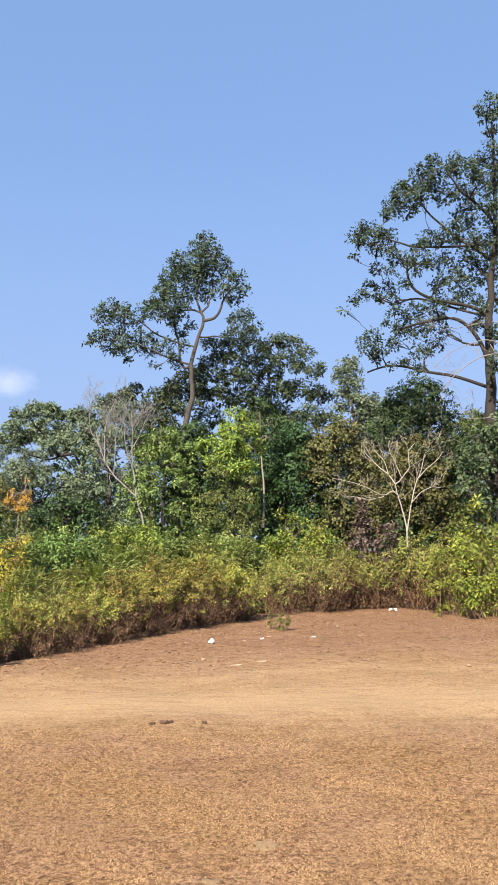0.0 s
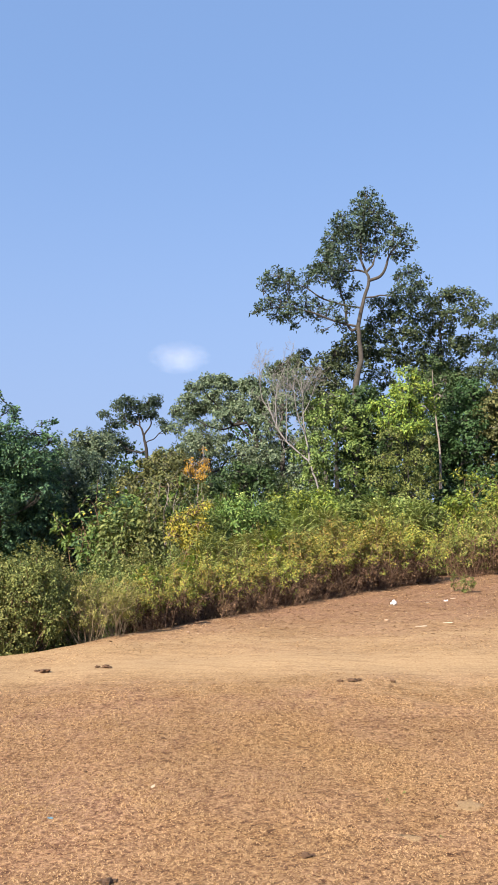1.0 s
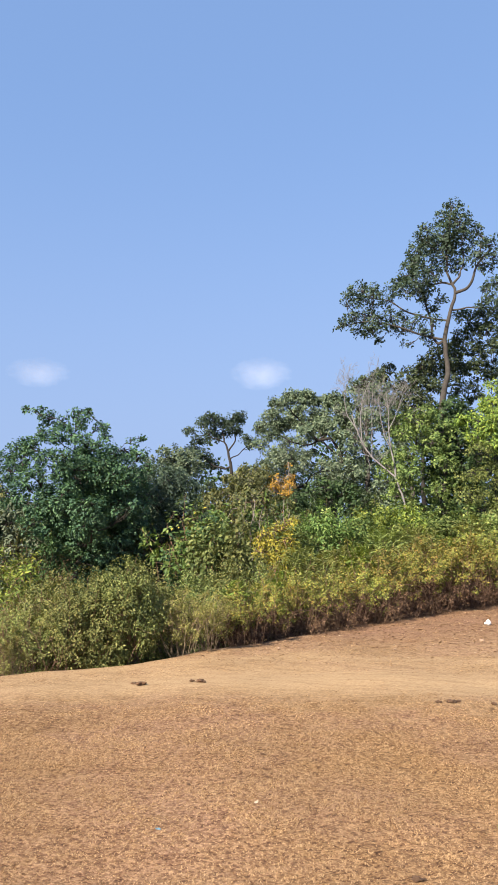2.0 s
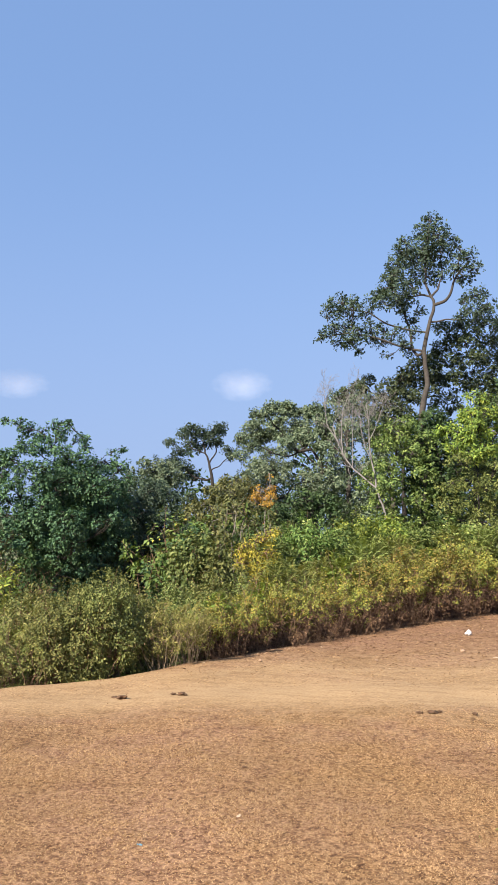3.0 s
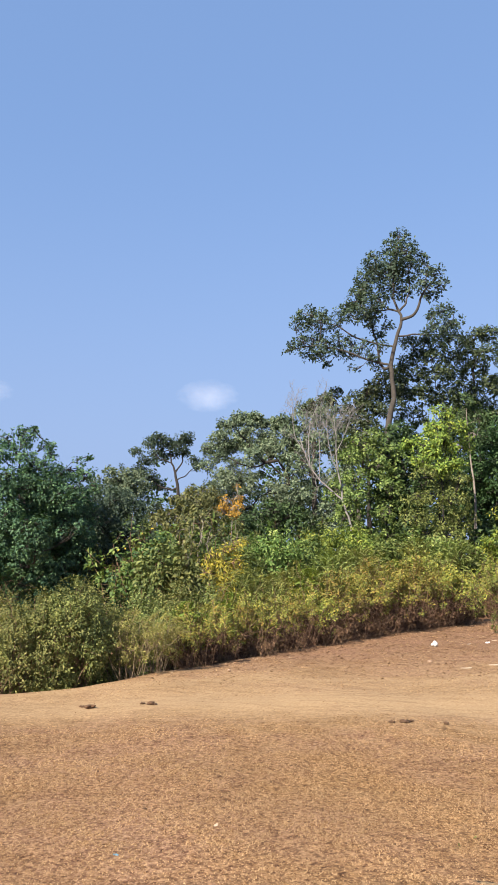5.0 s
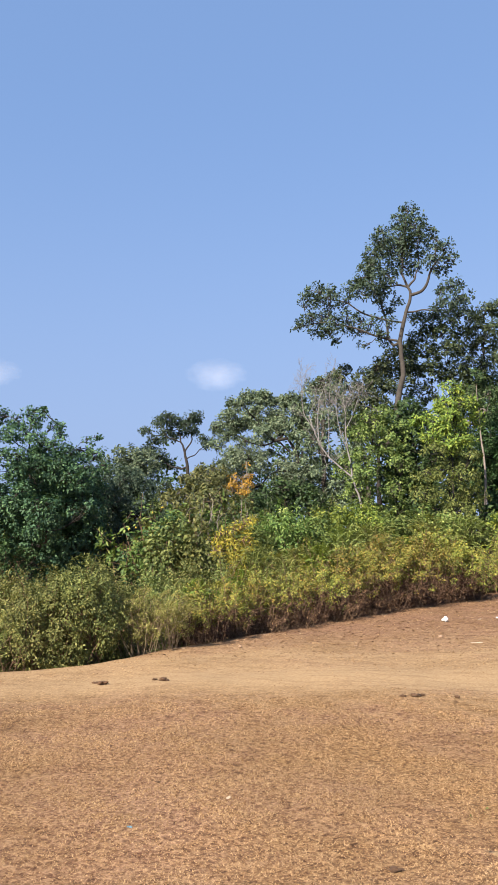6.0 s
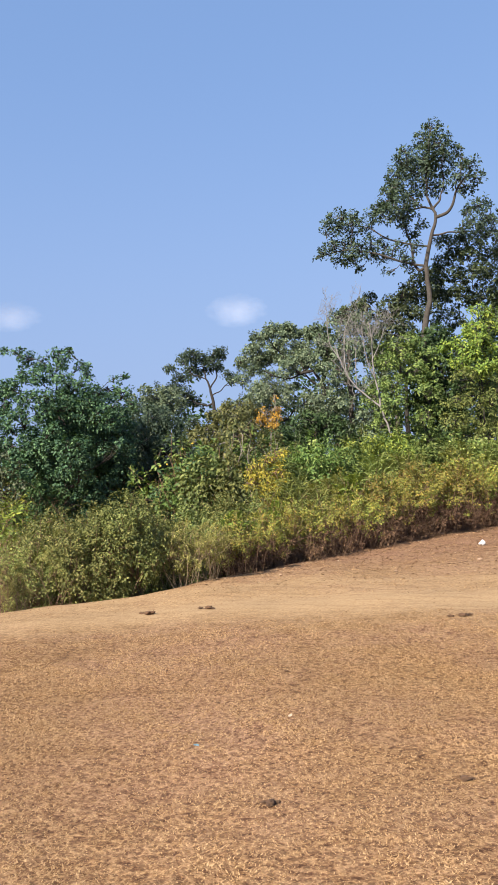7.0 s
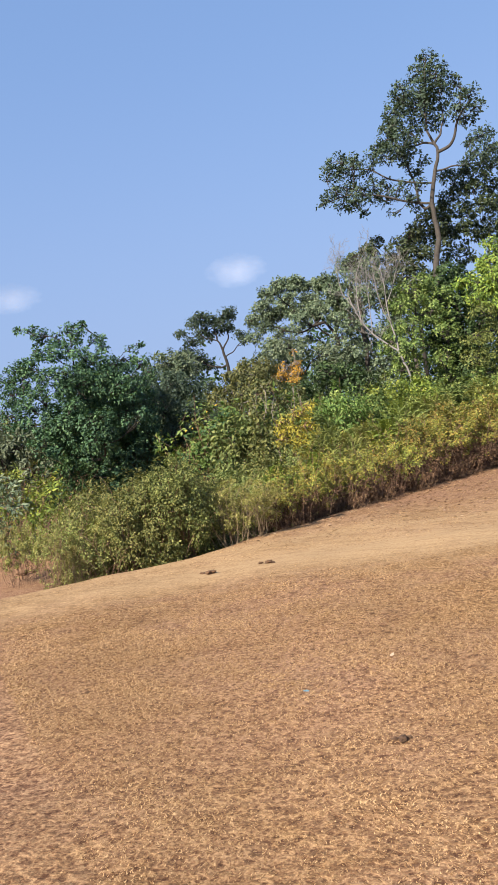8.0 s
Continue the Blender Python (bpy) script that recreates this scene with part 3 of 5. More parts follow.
GREAT_LOW = [
    (-5.22, 1.17, 13.97, 0.23), (-5.59, 1.14, 13.67, 0.22), (-6, 1, 13.22, 0.19), (-6.62, -0.76, 12.22, 0.12), (-5.26, -1.35, 12.64, 0.21), (-4.25, 1.43, 14.04, 0.29), (-4.22, 0.36, 13.13, 0.22),
    (-4.62, -1.59, 11.94, 0.21), (-3.54, 1.31, 12.66, 0.29), (-2.97, 1.55, 13.01, 0.33), (-2.75, -0.68, 12.5, 0.34), (-4.63, 1, 12.3, 0.19), (-4.59, -1.34, 11.3, 0.21), (-5.35, -0.2, 11.4, 0.21),
    (-5.66, 1.02, 11.52, 0.19), (-5.62, -0.29, 10.62, 0.27), (-4.95, 0.06, 10.85, 0.27), (-4.59, -1.23, 10.6, 0.26), (-3.63, 1, 11.9, 0.29), (-3.23, -0.01, 11.72, 0.34), (-4.78, -0.81, 9.74, 0.18),
    (-5.07, 0.89, 10.7, 0.22), (-3.56, 1.53, 10.62, 0.22), (-3.23, 0.12, 10.74, 0.31),
]
GREAT_CORE = [
    (-0.89, 1.06, 16.33, 0.44), (-0.73, -0.44, 15.41, 0.42), (0.25, 0.65, 15.88, 0.44), (-0.91, 1.15, 15.29, 0.4), (-0.5, 0.45, 14.73, 0.36), (-1.74, 0.15, 14.09, 0.42), (-0.8, 0.84, 14.09, 0.36),
    (-0.07, 0.69, 14.3, 0.3), (-2.44, -0.11, 13.73, 0.28), (-1.76, 0.23, 13.08, 0.38), (-0.85, 0.79, 13.28, 0.36), (-0.92, -1.4, 12.26, 0.27), (-2.36, 0.47, 12.12, 0.32), (-2.45, 0.76, 11.18, 0.28),
    (-3.6, -0.32, 9.87, 0.21), (-2.13, 0.02, 11.47, 0.22), (-0.29, -0.87, 17.03, 0.42), (-1.01, 0.48, 17.42, 0.34), (-0.2, 1.51, 17.36, 0.38), (0.72, -0.64, 16.64, 0.82), (0.93, -0.12, 15.05, 0.92),
    (1.2, 1.25, 13.73, 0.81), (0.97, 0.16, 18.65, 0.69), (0.08, -0.25, 11.41, 0.41), (-0.5, 0.54, 12.04, 0.29), (-0.38, -1.5, 9.83, 0.39),
]
TRUNK_F = [(0, 0, 3.00), (-0.41, 0, 8.24), (-0.31, 0, 10.23), (-0.26, 0, 12.25), (-0.01, 0, 14.32), (0.19, 0, 16.42), (0.33, 0, 19.11), (0.29, 0, 21.44)]
FORKS_F = [(0.1, (-0.31, 0, 10.23), (-0.70, -0.16, 11.19), (-1.37, -0.32, 11.89), (-2.25, -0.48, 12.09), (-3.51, -0.64, 11.79), (-4.39, -0.80, 11.37)),
           (0.09, (-0.21, 0, 12.25), (-1.17, -0.18, 12.70), (-2.80, -0.36, 12.89), (-3.68, -0.54, 13.21), (-3.89, -0.72, 13.78), (-3.97, -0.90, 14.21)),
           (0.055, (-2.71, 0, 13.02), (-3.48, -0.17, 13.09), (-4.39, -0.33, 12.52), (-5.62, -0.50, 13.10)),
           (0.08, (-0.01, 0, 14.32), (-0.69, 0.20, 15.45), (-1.62, 0.40, 16.07), (-2.29, 0.60, 17.10), (-2.86, 0.80, 17.88)),
           (0.06, (-1.74, 0, 15.76), (-3.19, 0.27, 15.48), (-4.13, 0.53, 15.86), (-5.35, 0.80, 16.38)),
           (0.07, (0.19, 0, 16.42), (-0.73, -0.23, 17.37), (-1.64, -0.47, 18.05), (-2.04, -0.70, 18.72)),
           (0.08, (-0.36, 0, 9.23), (-1.47, 0.12, 9.56), (-2.78, 0.24, 9.74), (-3.84, 0.36, 10.12), (-4.55, 0.48, 10.23), (-5.53, 0.60, 9.88))]
tree("sal_tree", "very tall sal tree with dark trunk and open crown", foot(*F), TRUNK_F, 0.27, GREAT_HIGH + GREAT_WEST + GREAT_LOW + GREAT_CORE, LEAF_SAL, BARK_DARK, 12, 1.9,
     (0.165, 0.095), droop=0.0, flat=0.95, per_tuft=9, spread=1.15, forks=FORKS_F)

# the wall of trees behind, each with its own height, breadth and green
WOODS = [
    # x, y, height, width, crown foot, leaf, shape, label
    (-11.8, 41.5, 7.6, 7.0, 1.0, LEAF_GREY, 0.6, "low grey-green tree before the round-crowned one"),
    (7.4, 44.0, 11.6, 4.8, 2.0, LEAF_GREY, 0.6, "grey-green forest tree behind the thicket"),
    (0.8, 42.5, 11.0, 5.0, 4.0, LEAF_DARK, 0.6, "rounded dark green forest tree behind the thicket"),
    (-1.6, 36.0, 8.0, 4.5, 0.8, LEAF_DARK, 0.55, "dense dark green tree below the tall sal"),
    (2.4, 39.0, 9.0, 5.0, 0.8, LEAF_DARK, 0.55, "shaded deep green tree at the wood's edge"),
    (5.6, 42.0, 13.2, 2.6, 2.5, LEAF_GREY, 0.5, "slender grey-green columnar tree"),
    (4.6, 38.5, 9.2, 4.6, 0.8, LEAF_BROWN, 0.6, "olive brown tree with thinning leaves"),
    (8.8, 40.0, 11.6, 5.4, 1.0, LEAF_DARK, 0.58, "dull dark green tree at the wood's edge"),
    (7.6, 35.0, 7.6, 5.0, 0.6, LEAF_BROWN, 0.55, "dull olive low tree behind the bare tree"),
    (11.5, 37.0, 9.5, 6.0, 0.6, LEAF_DULL, 0.58, "dull green tree beside the great sal"),
    (12.8, 33.0, 7.5, 5.0, 0.4, LEAF_DULL, 0.55, "dull green low tree beside the great sal"),
]
WOODS_LOW = [
    (-7.6, 43.0, 11.5, 5.0, 2.5, LEAF_GREY, 0.6, "grey-green tree behind the bare tree"),
    (-2.6, 35.9, 8.4, 2.8, 0.8, LEAF_DARK, 0.6, "bright mid green young tree"),
    (-4.0, 34.2, 7.9, 3.6, 0.6, LEAF_MID, 0.6, "bright mid green young tree"),
    (-17.6, 38.2, 7.3, 4.6, 0.6, LEAF_GREY, 0.55, "low olive green tree"),
    (-12.6, 36.5, 6.0, 5.0, 0.4, LEAF_BROWN, 0.55, "low olive brown tree behind the thicket"),
    (-8.6, 35.5, 5.2, 4.6, 0.3, LEAF_DARK, 0.55, "low dark green tree behind the thicket"),
    (-21.0, 36.0, 5.4, 6.0, 0.4, LEAF_DEEP, 0.55, "low shaded green tree beyond the creeper tree"),
    (-25.5, 31.0, 5.6, 6.0, 0.3, LEAF_OLIVE, 0.55, "low olive green tree on lower ground"),
    (10.3, 31.3, 7.9, 3.8, 0.8, LEAF_SHADE, 0.58, "dense dull green tree before the great sal"),
    (8.4, 36.4, 9.6, 4.4, 1.0, LEAF_SHADE, 0.6, "dense dull green tree behind the bare tree"),
]
for i, (x, y, h, w, z0, mat, shape, label) in enumerate(WOODS + WOODS_LOW):
    rng = np.random.default_rng(100 + i)
    r = 0.6 * (0.19 * w + 0.25)
    n = int(5 + 0.42 * (h - z0) * w / r ** 2)
    tree("tree", label, foot(x, y), [(rng.uniform(-0.3, 0.3), 0, h * 0.35), (rng.uniform(-0.5, 0.5), 0.2, h * 0.65), (0, 0, h * 0.85)], 0.05 + 0.015 * h,
         crown_clumps(rng, n, w - r, z0 + r * 0.5, h - r * 0.7, r, shape), mat, BARK if i % 2 else BARK_DARK, 200 + i, 1.15, (0.135, 0.08) if mat == LEAF_MID else (0.165, 0.105), group="wood behind the thicket",
         flat=0.7)

SHADE_TOP = [
    (-3.06, -0.3, 13.79, 0.44), (-2.31, 0.65, 14.26, 0.45), (-1.51, 0.41, 13.67, 0.45), (-2.78, 0.5, 13.2, 0.45), (-1.97, -0.16, 12.86, 0.48), (-1.03, 1.19, 13.22, 0.55), (-3.61, 1.2, 12.49, 0.5),
    (-2.76, 1.07, 12.37, 0.54), (-1.8, -0.74, 11.82, 0.6), (-0.84, 0.45, 12.05, 0.62), (0.11, 0.4, 12.36, 0.62), (0.3, 0.25, 14.01, 0.54), (0.87, 0.18, 14.19, 0.45), (1.51, 0.37, 14.05, 0.45),
    (2.09, -0.63, 13.24, 0.44), (-0.09, -0.08, 13.07, 0.53), (0.81, -1.01, 12.82, 0.56), (1.84, 0.81, 12.96, 0.54), (2.47, -1.15, 12.09, 0.43), (2.93, -1.15, 12.22, 0.26), (-0.55, 1.05, 14.11, 0.41),
    (-3.86, 1.13, 12.81, 0.36), (-3.4, 0.86, 13.13, 0.36), (-2.43, 0.46, 13.61, 0.4), (-3.72, -0.82, 11.55, 0.39),
]
SHADE_LOW = [
    (-3.54, 0.26, 11.29, 0.61), (-2.61, 0.59, 11.05, 0.71), (-1.51, 0.67, 10.93, 0.76), (-0.42, -0.51, 10.8, 0.74), (0.7, 0.46, 11.4, 0.76), (1.68, 1.02, 11.53, 0.67), (2.56, 0.03, 11.24, 0.56),
    (3.33, 0.9, 11.11, 0.43), (-3.24, 0.78, 9.86, 0.71), (-0.73, -0.63, 9.43, 0.82), (0.86, 0.78, 10.02, 0.85), (2.14, -1.15, 9.64, 0.73), (3.08, -0.68, 9.42, 0.6), (1.41, -0.46, 8.38, 0.83),
    (2.59, -0.92, 8, 0.73), (0.2, -0.15, 8.43, 0.83), (1.13, 0.32, 7.1, 0.84), (2.48, -0.16, 6.88, 0.74), (0.22, 0.8, 7, 0.75), (3.95, 0.33, 8.82, 0.52),
]
UNDER_SAL = [
    (1.01, 0.11, 10.96, 0.53), (0.27, 0.89, 10.82, 0.64), (-0.28, -0.55, 10.38, 0.53), (-0.76, 0.01, 9.95, 0.53), (0.14, -0.54, 9.72, 0.67), (0.97, -0.59, 9.83, 0.57), (-0.47, -0.24, 9.06, 0.67),
    (0.44, -0.38, 8.85, 0.67), (-0.91, -0.16, 8.32, 0.62), (-0.14, 0.88, 8.18, 0.68), (0.85, -0.01, 8.19, 0.62), (1.73, -0.02, 10.16, 0.48), (1.64, -0.57, 8.4, 0.57), (-1.03, -0.23, 7.56, 0.57),
    (0.45, -0.3, 7.1, 0.66), (1.48, -0.32, 7.25, 0.66), (-1.5, 0.01, 10.94, 0.34), (-1.76, -0.76, 10.46, 0.38), (-2.57, 0.5, 10.74, 0.35), (-2.88, -0.21, 10.21, 0.29), (1.27, -0.21, 11.74, 0.39),
    (0.83, 0.67, 11.59, 0.39), (0.55, -0.64, 10.97, 0.38), (1.71, 0.03, 10.94, 0.39),
]
tree("tree", "tall dense dark green tree beside the tall sal", foot(1.0, 41.5), [(0.1, 0, 4), (0.3, 0, 8), (0.1, 0, 12)], 0.2, SHADE_TOP + SHADE_LOW, LEAF_SHADE, BARK_DARK, 17, 2.0, (0.17, 0.105),
     group="wood behind the thicket", flat=0.8)
tree("tree", "dense dull green tree below the tall sal", foot(-4.6, 40.0), [(0.1, 0, 4), (0.2, 0, 7), (0.1, 0, 9)], 0.16, UNDER_SAL, LEAF_SHADE, BARK_DARK, 18, 1.9, (0.165, 0.105),
     group="wood behind the thicket", flat=0.8)

tree("tree", "slim pale-stemmed tree in the wood's shade", foot(0.72, 36.0), [(-0.1, 0, 3), (0.0, 0, 5), (-0.12, 0, 6.5), (-0.2, 0, 9)], 0.085,
     [(0.3, 0.4, 8.6, 0.5), (-0.5, 0.2, 8.2, 0.55), (0.2, -0.3, 7.6, 0.5), (-0.7, 0.5, 7.4, 0.45), (-0.2, 0.2, 9.3, 0.4)], LEAF_DARK, BARK_GREY, 19, 1.3, (0.165, 0.1), group="wood behind the thicket")

# the broad round-crowned tree with dark bent limbs
G = (-9.78, 43.6)
ROUND_TOP = [
    (-4.79, 1.63, 9.05, 0.48), (-4, 0.96, 9.69, 0.56), (-2.84, -1.35, 9.82, 0.53), (-2.9, 1.18, 10.6, 0.52), (-2.27, 1.26, 10.66, 0.47), (-1.25, -0.54, 10.27, 0.45), (-0.83, 0.04, 10.05, 0.5),
    (-0.37, 0.37, 10.24, 0.42), (0.27, -0.58, 10.12, 0.41), (0.5, 0.44, 10.07, 0.38), (-2.44, 0.84, 9.88, 0.64), (-1.7, 1.3, 9.8, 0.6), (-0.46, -0.58, 9.23, 0.53), (0.31, -0.25, 9.35, 0.49),
    (0.68, 0.34, 9.36, 0.37), (-3.67, 1.71, 9.37, 0.61), (-2.95, 1.54, 9.04, 0.56), (-1.3, -1.59, 8.49, 0.52), (-1.05, 0.95, 8.88, 0.47), (0.1, -1.23, 8.62, 0.4), (-3.61, -0.8, 8.07, 0.49),
]
ROUND_LOW = [
    (-3.25, 0.82, 7.99, 0.53), (-2.11, -0.18, 7.86, 0.43), (-1.54, 1.08, 8.11, 0.35), (-4.8, 0.59, 7.91, 0.44), (-3.29, -1.22, 7.09, 0.51), (-3.17, 1.43, 7.28, 0.45), (0.49, 0.78, 8.7, 0.35),
    (0.93, 0.86, 9.06, 0.26), (-1.64, -1.12, 7.03, 0.34), (0.29, -0.15, 8.23, 0.26), (-1.14, -0.39, 7.17, 0.26),
]
TRUNK_G = [(0, 0, 3.00), (-0.57, 0, 5.29), (-0.27, 0, 5.73), (0.16, 0, 6.15), (0.35, 0, 6.77), (0.20, 0, 7.35), (-0.23, 0, 7.86), (-0.53, 0, 8.57)]
FORKS_G = [(0.11, (0.20, 0, 7.35), (0.53, 0.17, 8.06), (0.75, 0.33, 8.69), (0.64, 0.50, 9.29)),
           (0.1, (-0.23, 0, 7.86), (-0.92, -0.20, 7.86), (-1.47, -0.40, 8.37), (-1.98, -0.60, 9.10)),
           (0.07, (0.35, 0, 6.77), (-0.41, 0.20, 7.42), (-0.87, 0.40, 8.02), (-1.13, 0.60, 8.92)),
           (0.06, (-0.96, 0, 7.89), (-1.48, -0.13, 7.58), (-2.45, -0.27, 7.74), (-3.35, -0.40, 8.39)),
           (0.05, (0.16, 0, 6.15), (-0.48, 0.10, 6.76), (-0.92, 0.20, 7.34))]
tree("tree", "broad round-crowned grey-green tree with dark bent limbs", foot(*G), TRUNK_G, 0.24, break_up(ROUND_TOP, 15, 3, 0.75, 0.72) + ROUND_LOW, LEAF_GREY, BARK_DARK, 16, 1.9,
     (0.16, 0.10), group="wood behind the thicket", forks=FORKS_G, flat=0.75, per_tuft=10)



def far_woods():
    """The unbroken wood behind the first trees, as one mass of leaves."""
    rng = np.random.default_rng(90)
    n = 34000
    az = np.radians(rng.uniform(-26, 52, n))
    dist = rng.uniform(50, 58, n)
    top = np.interp(np.degrees(az), [-26, -5, 12, 20, 27, 52], [9, 8.5, 8.0, 6.0, 4.2, 4.6]) + 0.9 * np.sin(az * 37) + 0.7 * np.sin(az * 83 + 1) - 0.25 * (dist - 54)
    z = top * rng.random(n) ** 0.7
    at = np.stack([-dist * np.sin(az), dist * np.cos(az), z], 1)
    tuft = rng.normal(0, 0.12, at.shape)
    v, f = leaf_arrays(at + tuft, rng.normal(0, 1, at.shape) - [0, 0, 0.2], 0.36, 0.2, rng)
    me = mesh_of("far_woods", v, f)
    me.materials.append(LEAF_DARK)
    tagged(new("far_woods", me), "unbroken dark green wood behind the trees", "woods", kind="stuff")


far_woods()
# the yellow-green tree, pointed at the top
CLUMPS_Y = [
    (0.2, -0.4, 8.0, 0.30), (0.5, -0.7, 7.8, 0.32), (-0.1, 0.3, 7.5, 0.35), (0.5, -1.0, 7.2, 0.41), (-0.0, 0.1, 7.0, 0.49), (-0.8, -0.3, 6.8, 0.32), (1.1, -0.9, 7.2, 0.22), (1.2, 0.0, 6.7, 0.35),
    (0.6, -1.1, 6.5, 0.46), (-1.0, -0.1, 6.6, 0.27), (-0.3, -1.0, 6.3, 0.49), (0.4, -0.9, 5.9, 0.43), (-0.6, -0.2, 5.9, 0.38), (0.9, 0.7, 5.9, 0.32), (0.1, -0.9, 5.4, 0.43),
]
tree("young_tree", "pointed yellow-green young tree at the thicket's back", foot(-0.9, 32.0), [(0.1, 0, 3), (0.15, 0, 5.5), (0.15, 0, 7.7)], 0.08,
     break_up(CLUMPS_Y, 41, 3, 0.7, 0.62), LEAF_FRESH, BARK_DARK, 42, 1.35, (0.15, 0.075), flat=0.6)
CLUMPS_Y_LOW = [
    (-0.6, -0.6, 5.3, 0.40), (0.2, 1.1, 5.1, 0.45), (0.7, -0.8, 5.0, 0.30), (-0.2, 0.5, 4.6, 0.55), (-0.9, -1.0, 4.4, 0.45), (0.5, -0.6, 4.3, 0.50), (-0.1, 1.3, 3.7, 0.60), (-1.0, -0.7, 3.6, 0.50),
    (0.8, 0.3, 3.6, 0.50), (-0.6, -0.1, 3.0, 0.60), (0.3, -0.1, 2.9, 0.60),
]
tree("young_tree", "leafy mid green young tree below the yellow-green one", foot(-0.7, 31.0), [(0, 0, 2), (0.05, 0, 4.0), (0.05, 0, 5.6)], 0.06,
     CLUMPS_Y_LOW, LEAF_MID, BARK_DARK, 40, 1.25, (0.125, 0.058), droop=0.6)

# the umbrella-crowned tree against the sky
CLUMPS_U = [
    (-2.29, 0.56, 9.82, 0.46), (-1.22, -0.61, 9.85, 0.5), (-0.97, 0.24, 9.65, 0.5), (-1.63, -0.04, 9.16, 0.4), (-3.08, 0.25, 9.2, 0.31), (-2.92, -0.64, 9.2, 0.2), (-2.18, -0.63, 8.49, 0.35),
    (0.25, -0.45, 9.94, 0.39), (0.2, 0.67, 9.83, 0.35), (-0.06, -0.28, 9.35, 0.45), (0.16, 0.13, 9.03, 0.3), (-0.78, 0.68, 8.97, 0.3), (-1.28, 0.29, 8.77, 0.35), (-1.81, -0.41, 8.48, 0.35),
    (0.91, -0.11, 8.48, 0.34), (1.41, -0.55, 8.03, 0.34), (-2.64, -0.3, 7.92, 0.45), (-2.01, -0.28, 7.56, 0.45), (-3.02, -0.67, 7.43, 0.5), (-2.82, 0.48, 6.91, 0.61), (-1.83, 0.56, 7.12, 0.41),
    (-3.84, 0.02, 6.7, 0.61), (0.57, 0.19, 10.13, 0.2),
]
TRUNK_U = [(0, 0, 4.50), (-0.19, 0, 6.63), (-0.23, 0, 7.13), (-0.40, 0, 7.80), (-0.62, 0, 8.34), (-0.73, 0, 8.86), (-0.92, 0, 9.39)]
FORKS_U = [(0.055, (-0.40, 0, 7.80), (0.02, 0.10, 8.30), (0.08, 0.20, 8.91), (-0.10, 0.30, 9.49)),
           (0.045, (-0.62, 0, 8.34), (-1.08, -0.10, 8.56), (-1.62, -0.20, 8.79), (-1.99, -0.30, 9.42)),
           (0.04, (-0.23, 0, 7.13), (0.53, 0.15, 7.76), (0.91, 0.30, 8.16)),
           (0.03, (-1.70, 0, 8.82), (-2.28, -0.10, 8.77), (-2.82, -0.20, 9.08))]
tree("umbrella_tree", "dark flat-topped tree on two bent stems", foot(-16.65, 45.26), TRUNK_U, 0.13, CLUMPS_U, LEAF_SAL, BARK_DARK, 43, 2.2, (0.16, 0.10), flat=0.7, per_tuft=10, forks=FORKS_U)

# the big dark tree hung with creeper
S = (-16.2, 26.0)
CREEPER_TOPS = [
    (-1.6, 0.45, 6.96, 0.32), (-0.73, 0.17, 6.71, 0.29), (-1.93, 0.34, 6.38, 0.27), (-0.59, -0.66, 6.07, 0.35), (-0.07, 0.21, 6.55, 0.28), (0.01, 0.77, 6.97, 0.19), (-0.13, -0.12, 6.12, 0.33),
    (0.68, -0.62, 5.86, 0.27), (0.62, 0.73, 6.5, 0.21), (1.12, 0.28, 6.02, 0.21), (1.22, -0.48, 5.54, 0.25), (1.63, 0.28, 5.32, 0.25), (1.87, 0.79, 5.49, 0.26), (3.03, -0.46, 5.17, 0.26),
    (2.8, 0.57, 4.84, 0.2), (2.38, 0.32, 4.72, 0.27), (2.08, -0.45, 4.49, 0.29), (-1.62, -0.5, 7.05, 0.12), (-0.52, 0.73, 7.01, 0.15), (1.46, -0.26, 6.38, 0.14), (2.46, -0.09, 5.71, 0.13),
    (2.78, 0.25, 5.85, 0.09), (0.28, -0.1, 6.92, 0.12), (1.04, -0.8, 6.87, 0.09), (-2.12, -0.38, 7.24, 0.07), (-1.52, -0.04, 7.3, 0.1), (-0.35, 0.42, 7.18, 0.1),
]
CREEPER_CURTAIN = [
    (-1.03, -1.09, 5.56, 0.34), (-0.53, -1.21, 5.1, 0.36), (0.26, -1.29, 5.17, 0.36), (0.15, -0.89, 4.57, 0.36), (-1.04, -1.03, 4.54, 0.37), (-0.86, -0.66, 3.83, 0.37), (-1.18, -0.75, 3.28, 0.37),
    (-0.64, -0.76, 3.2, 0.34), (-1.04, -1.31, 2.63, 0.36), (-0.8, -0.96, 2.37, 0.31), (-1.21, -0.92, 2.08, 0.24), (1.11, -1.31, 3.27, 0.28), (1.23, -1.02, 2.9, 0.3), (1.02, -1.12, 2.56, 0.28),
    (1.56, -1.2, 3.31, 0.22), (1.28, -0.79, 2.38, 0.2), (-0.3, -1.06, 4.43, 0.34), (0.59, -1.28, 3.87, 0.28), (-0.15, -1.09, 3.45, 0.26), (0.16, -0.71, 4.89, 0.31),
]
CREEPER_SIDE = [
    (-2.94, 0.31, 5.78, 0.41), (-2.52, 0.23, 5.21, 0.41), (-2.59, -0.59, 4.75, 0.4), (-2.71, -0.62, 3.89, 0.43), (-3.12, 0.25, 3.3, 0.41), (-2.54, 0.57, 5.9, 0.32), (-2.02, -0.48, 4.27, 0.37),
    (-2.11, -0.45, 3.51, 0.34), (-3.49, 0.35, 5.41, 0.32), (-3.07, -0.05, 2.63, 0.31),
]
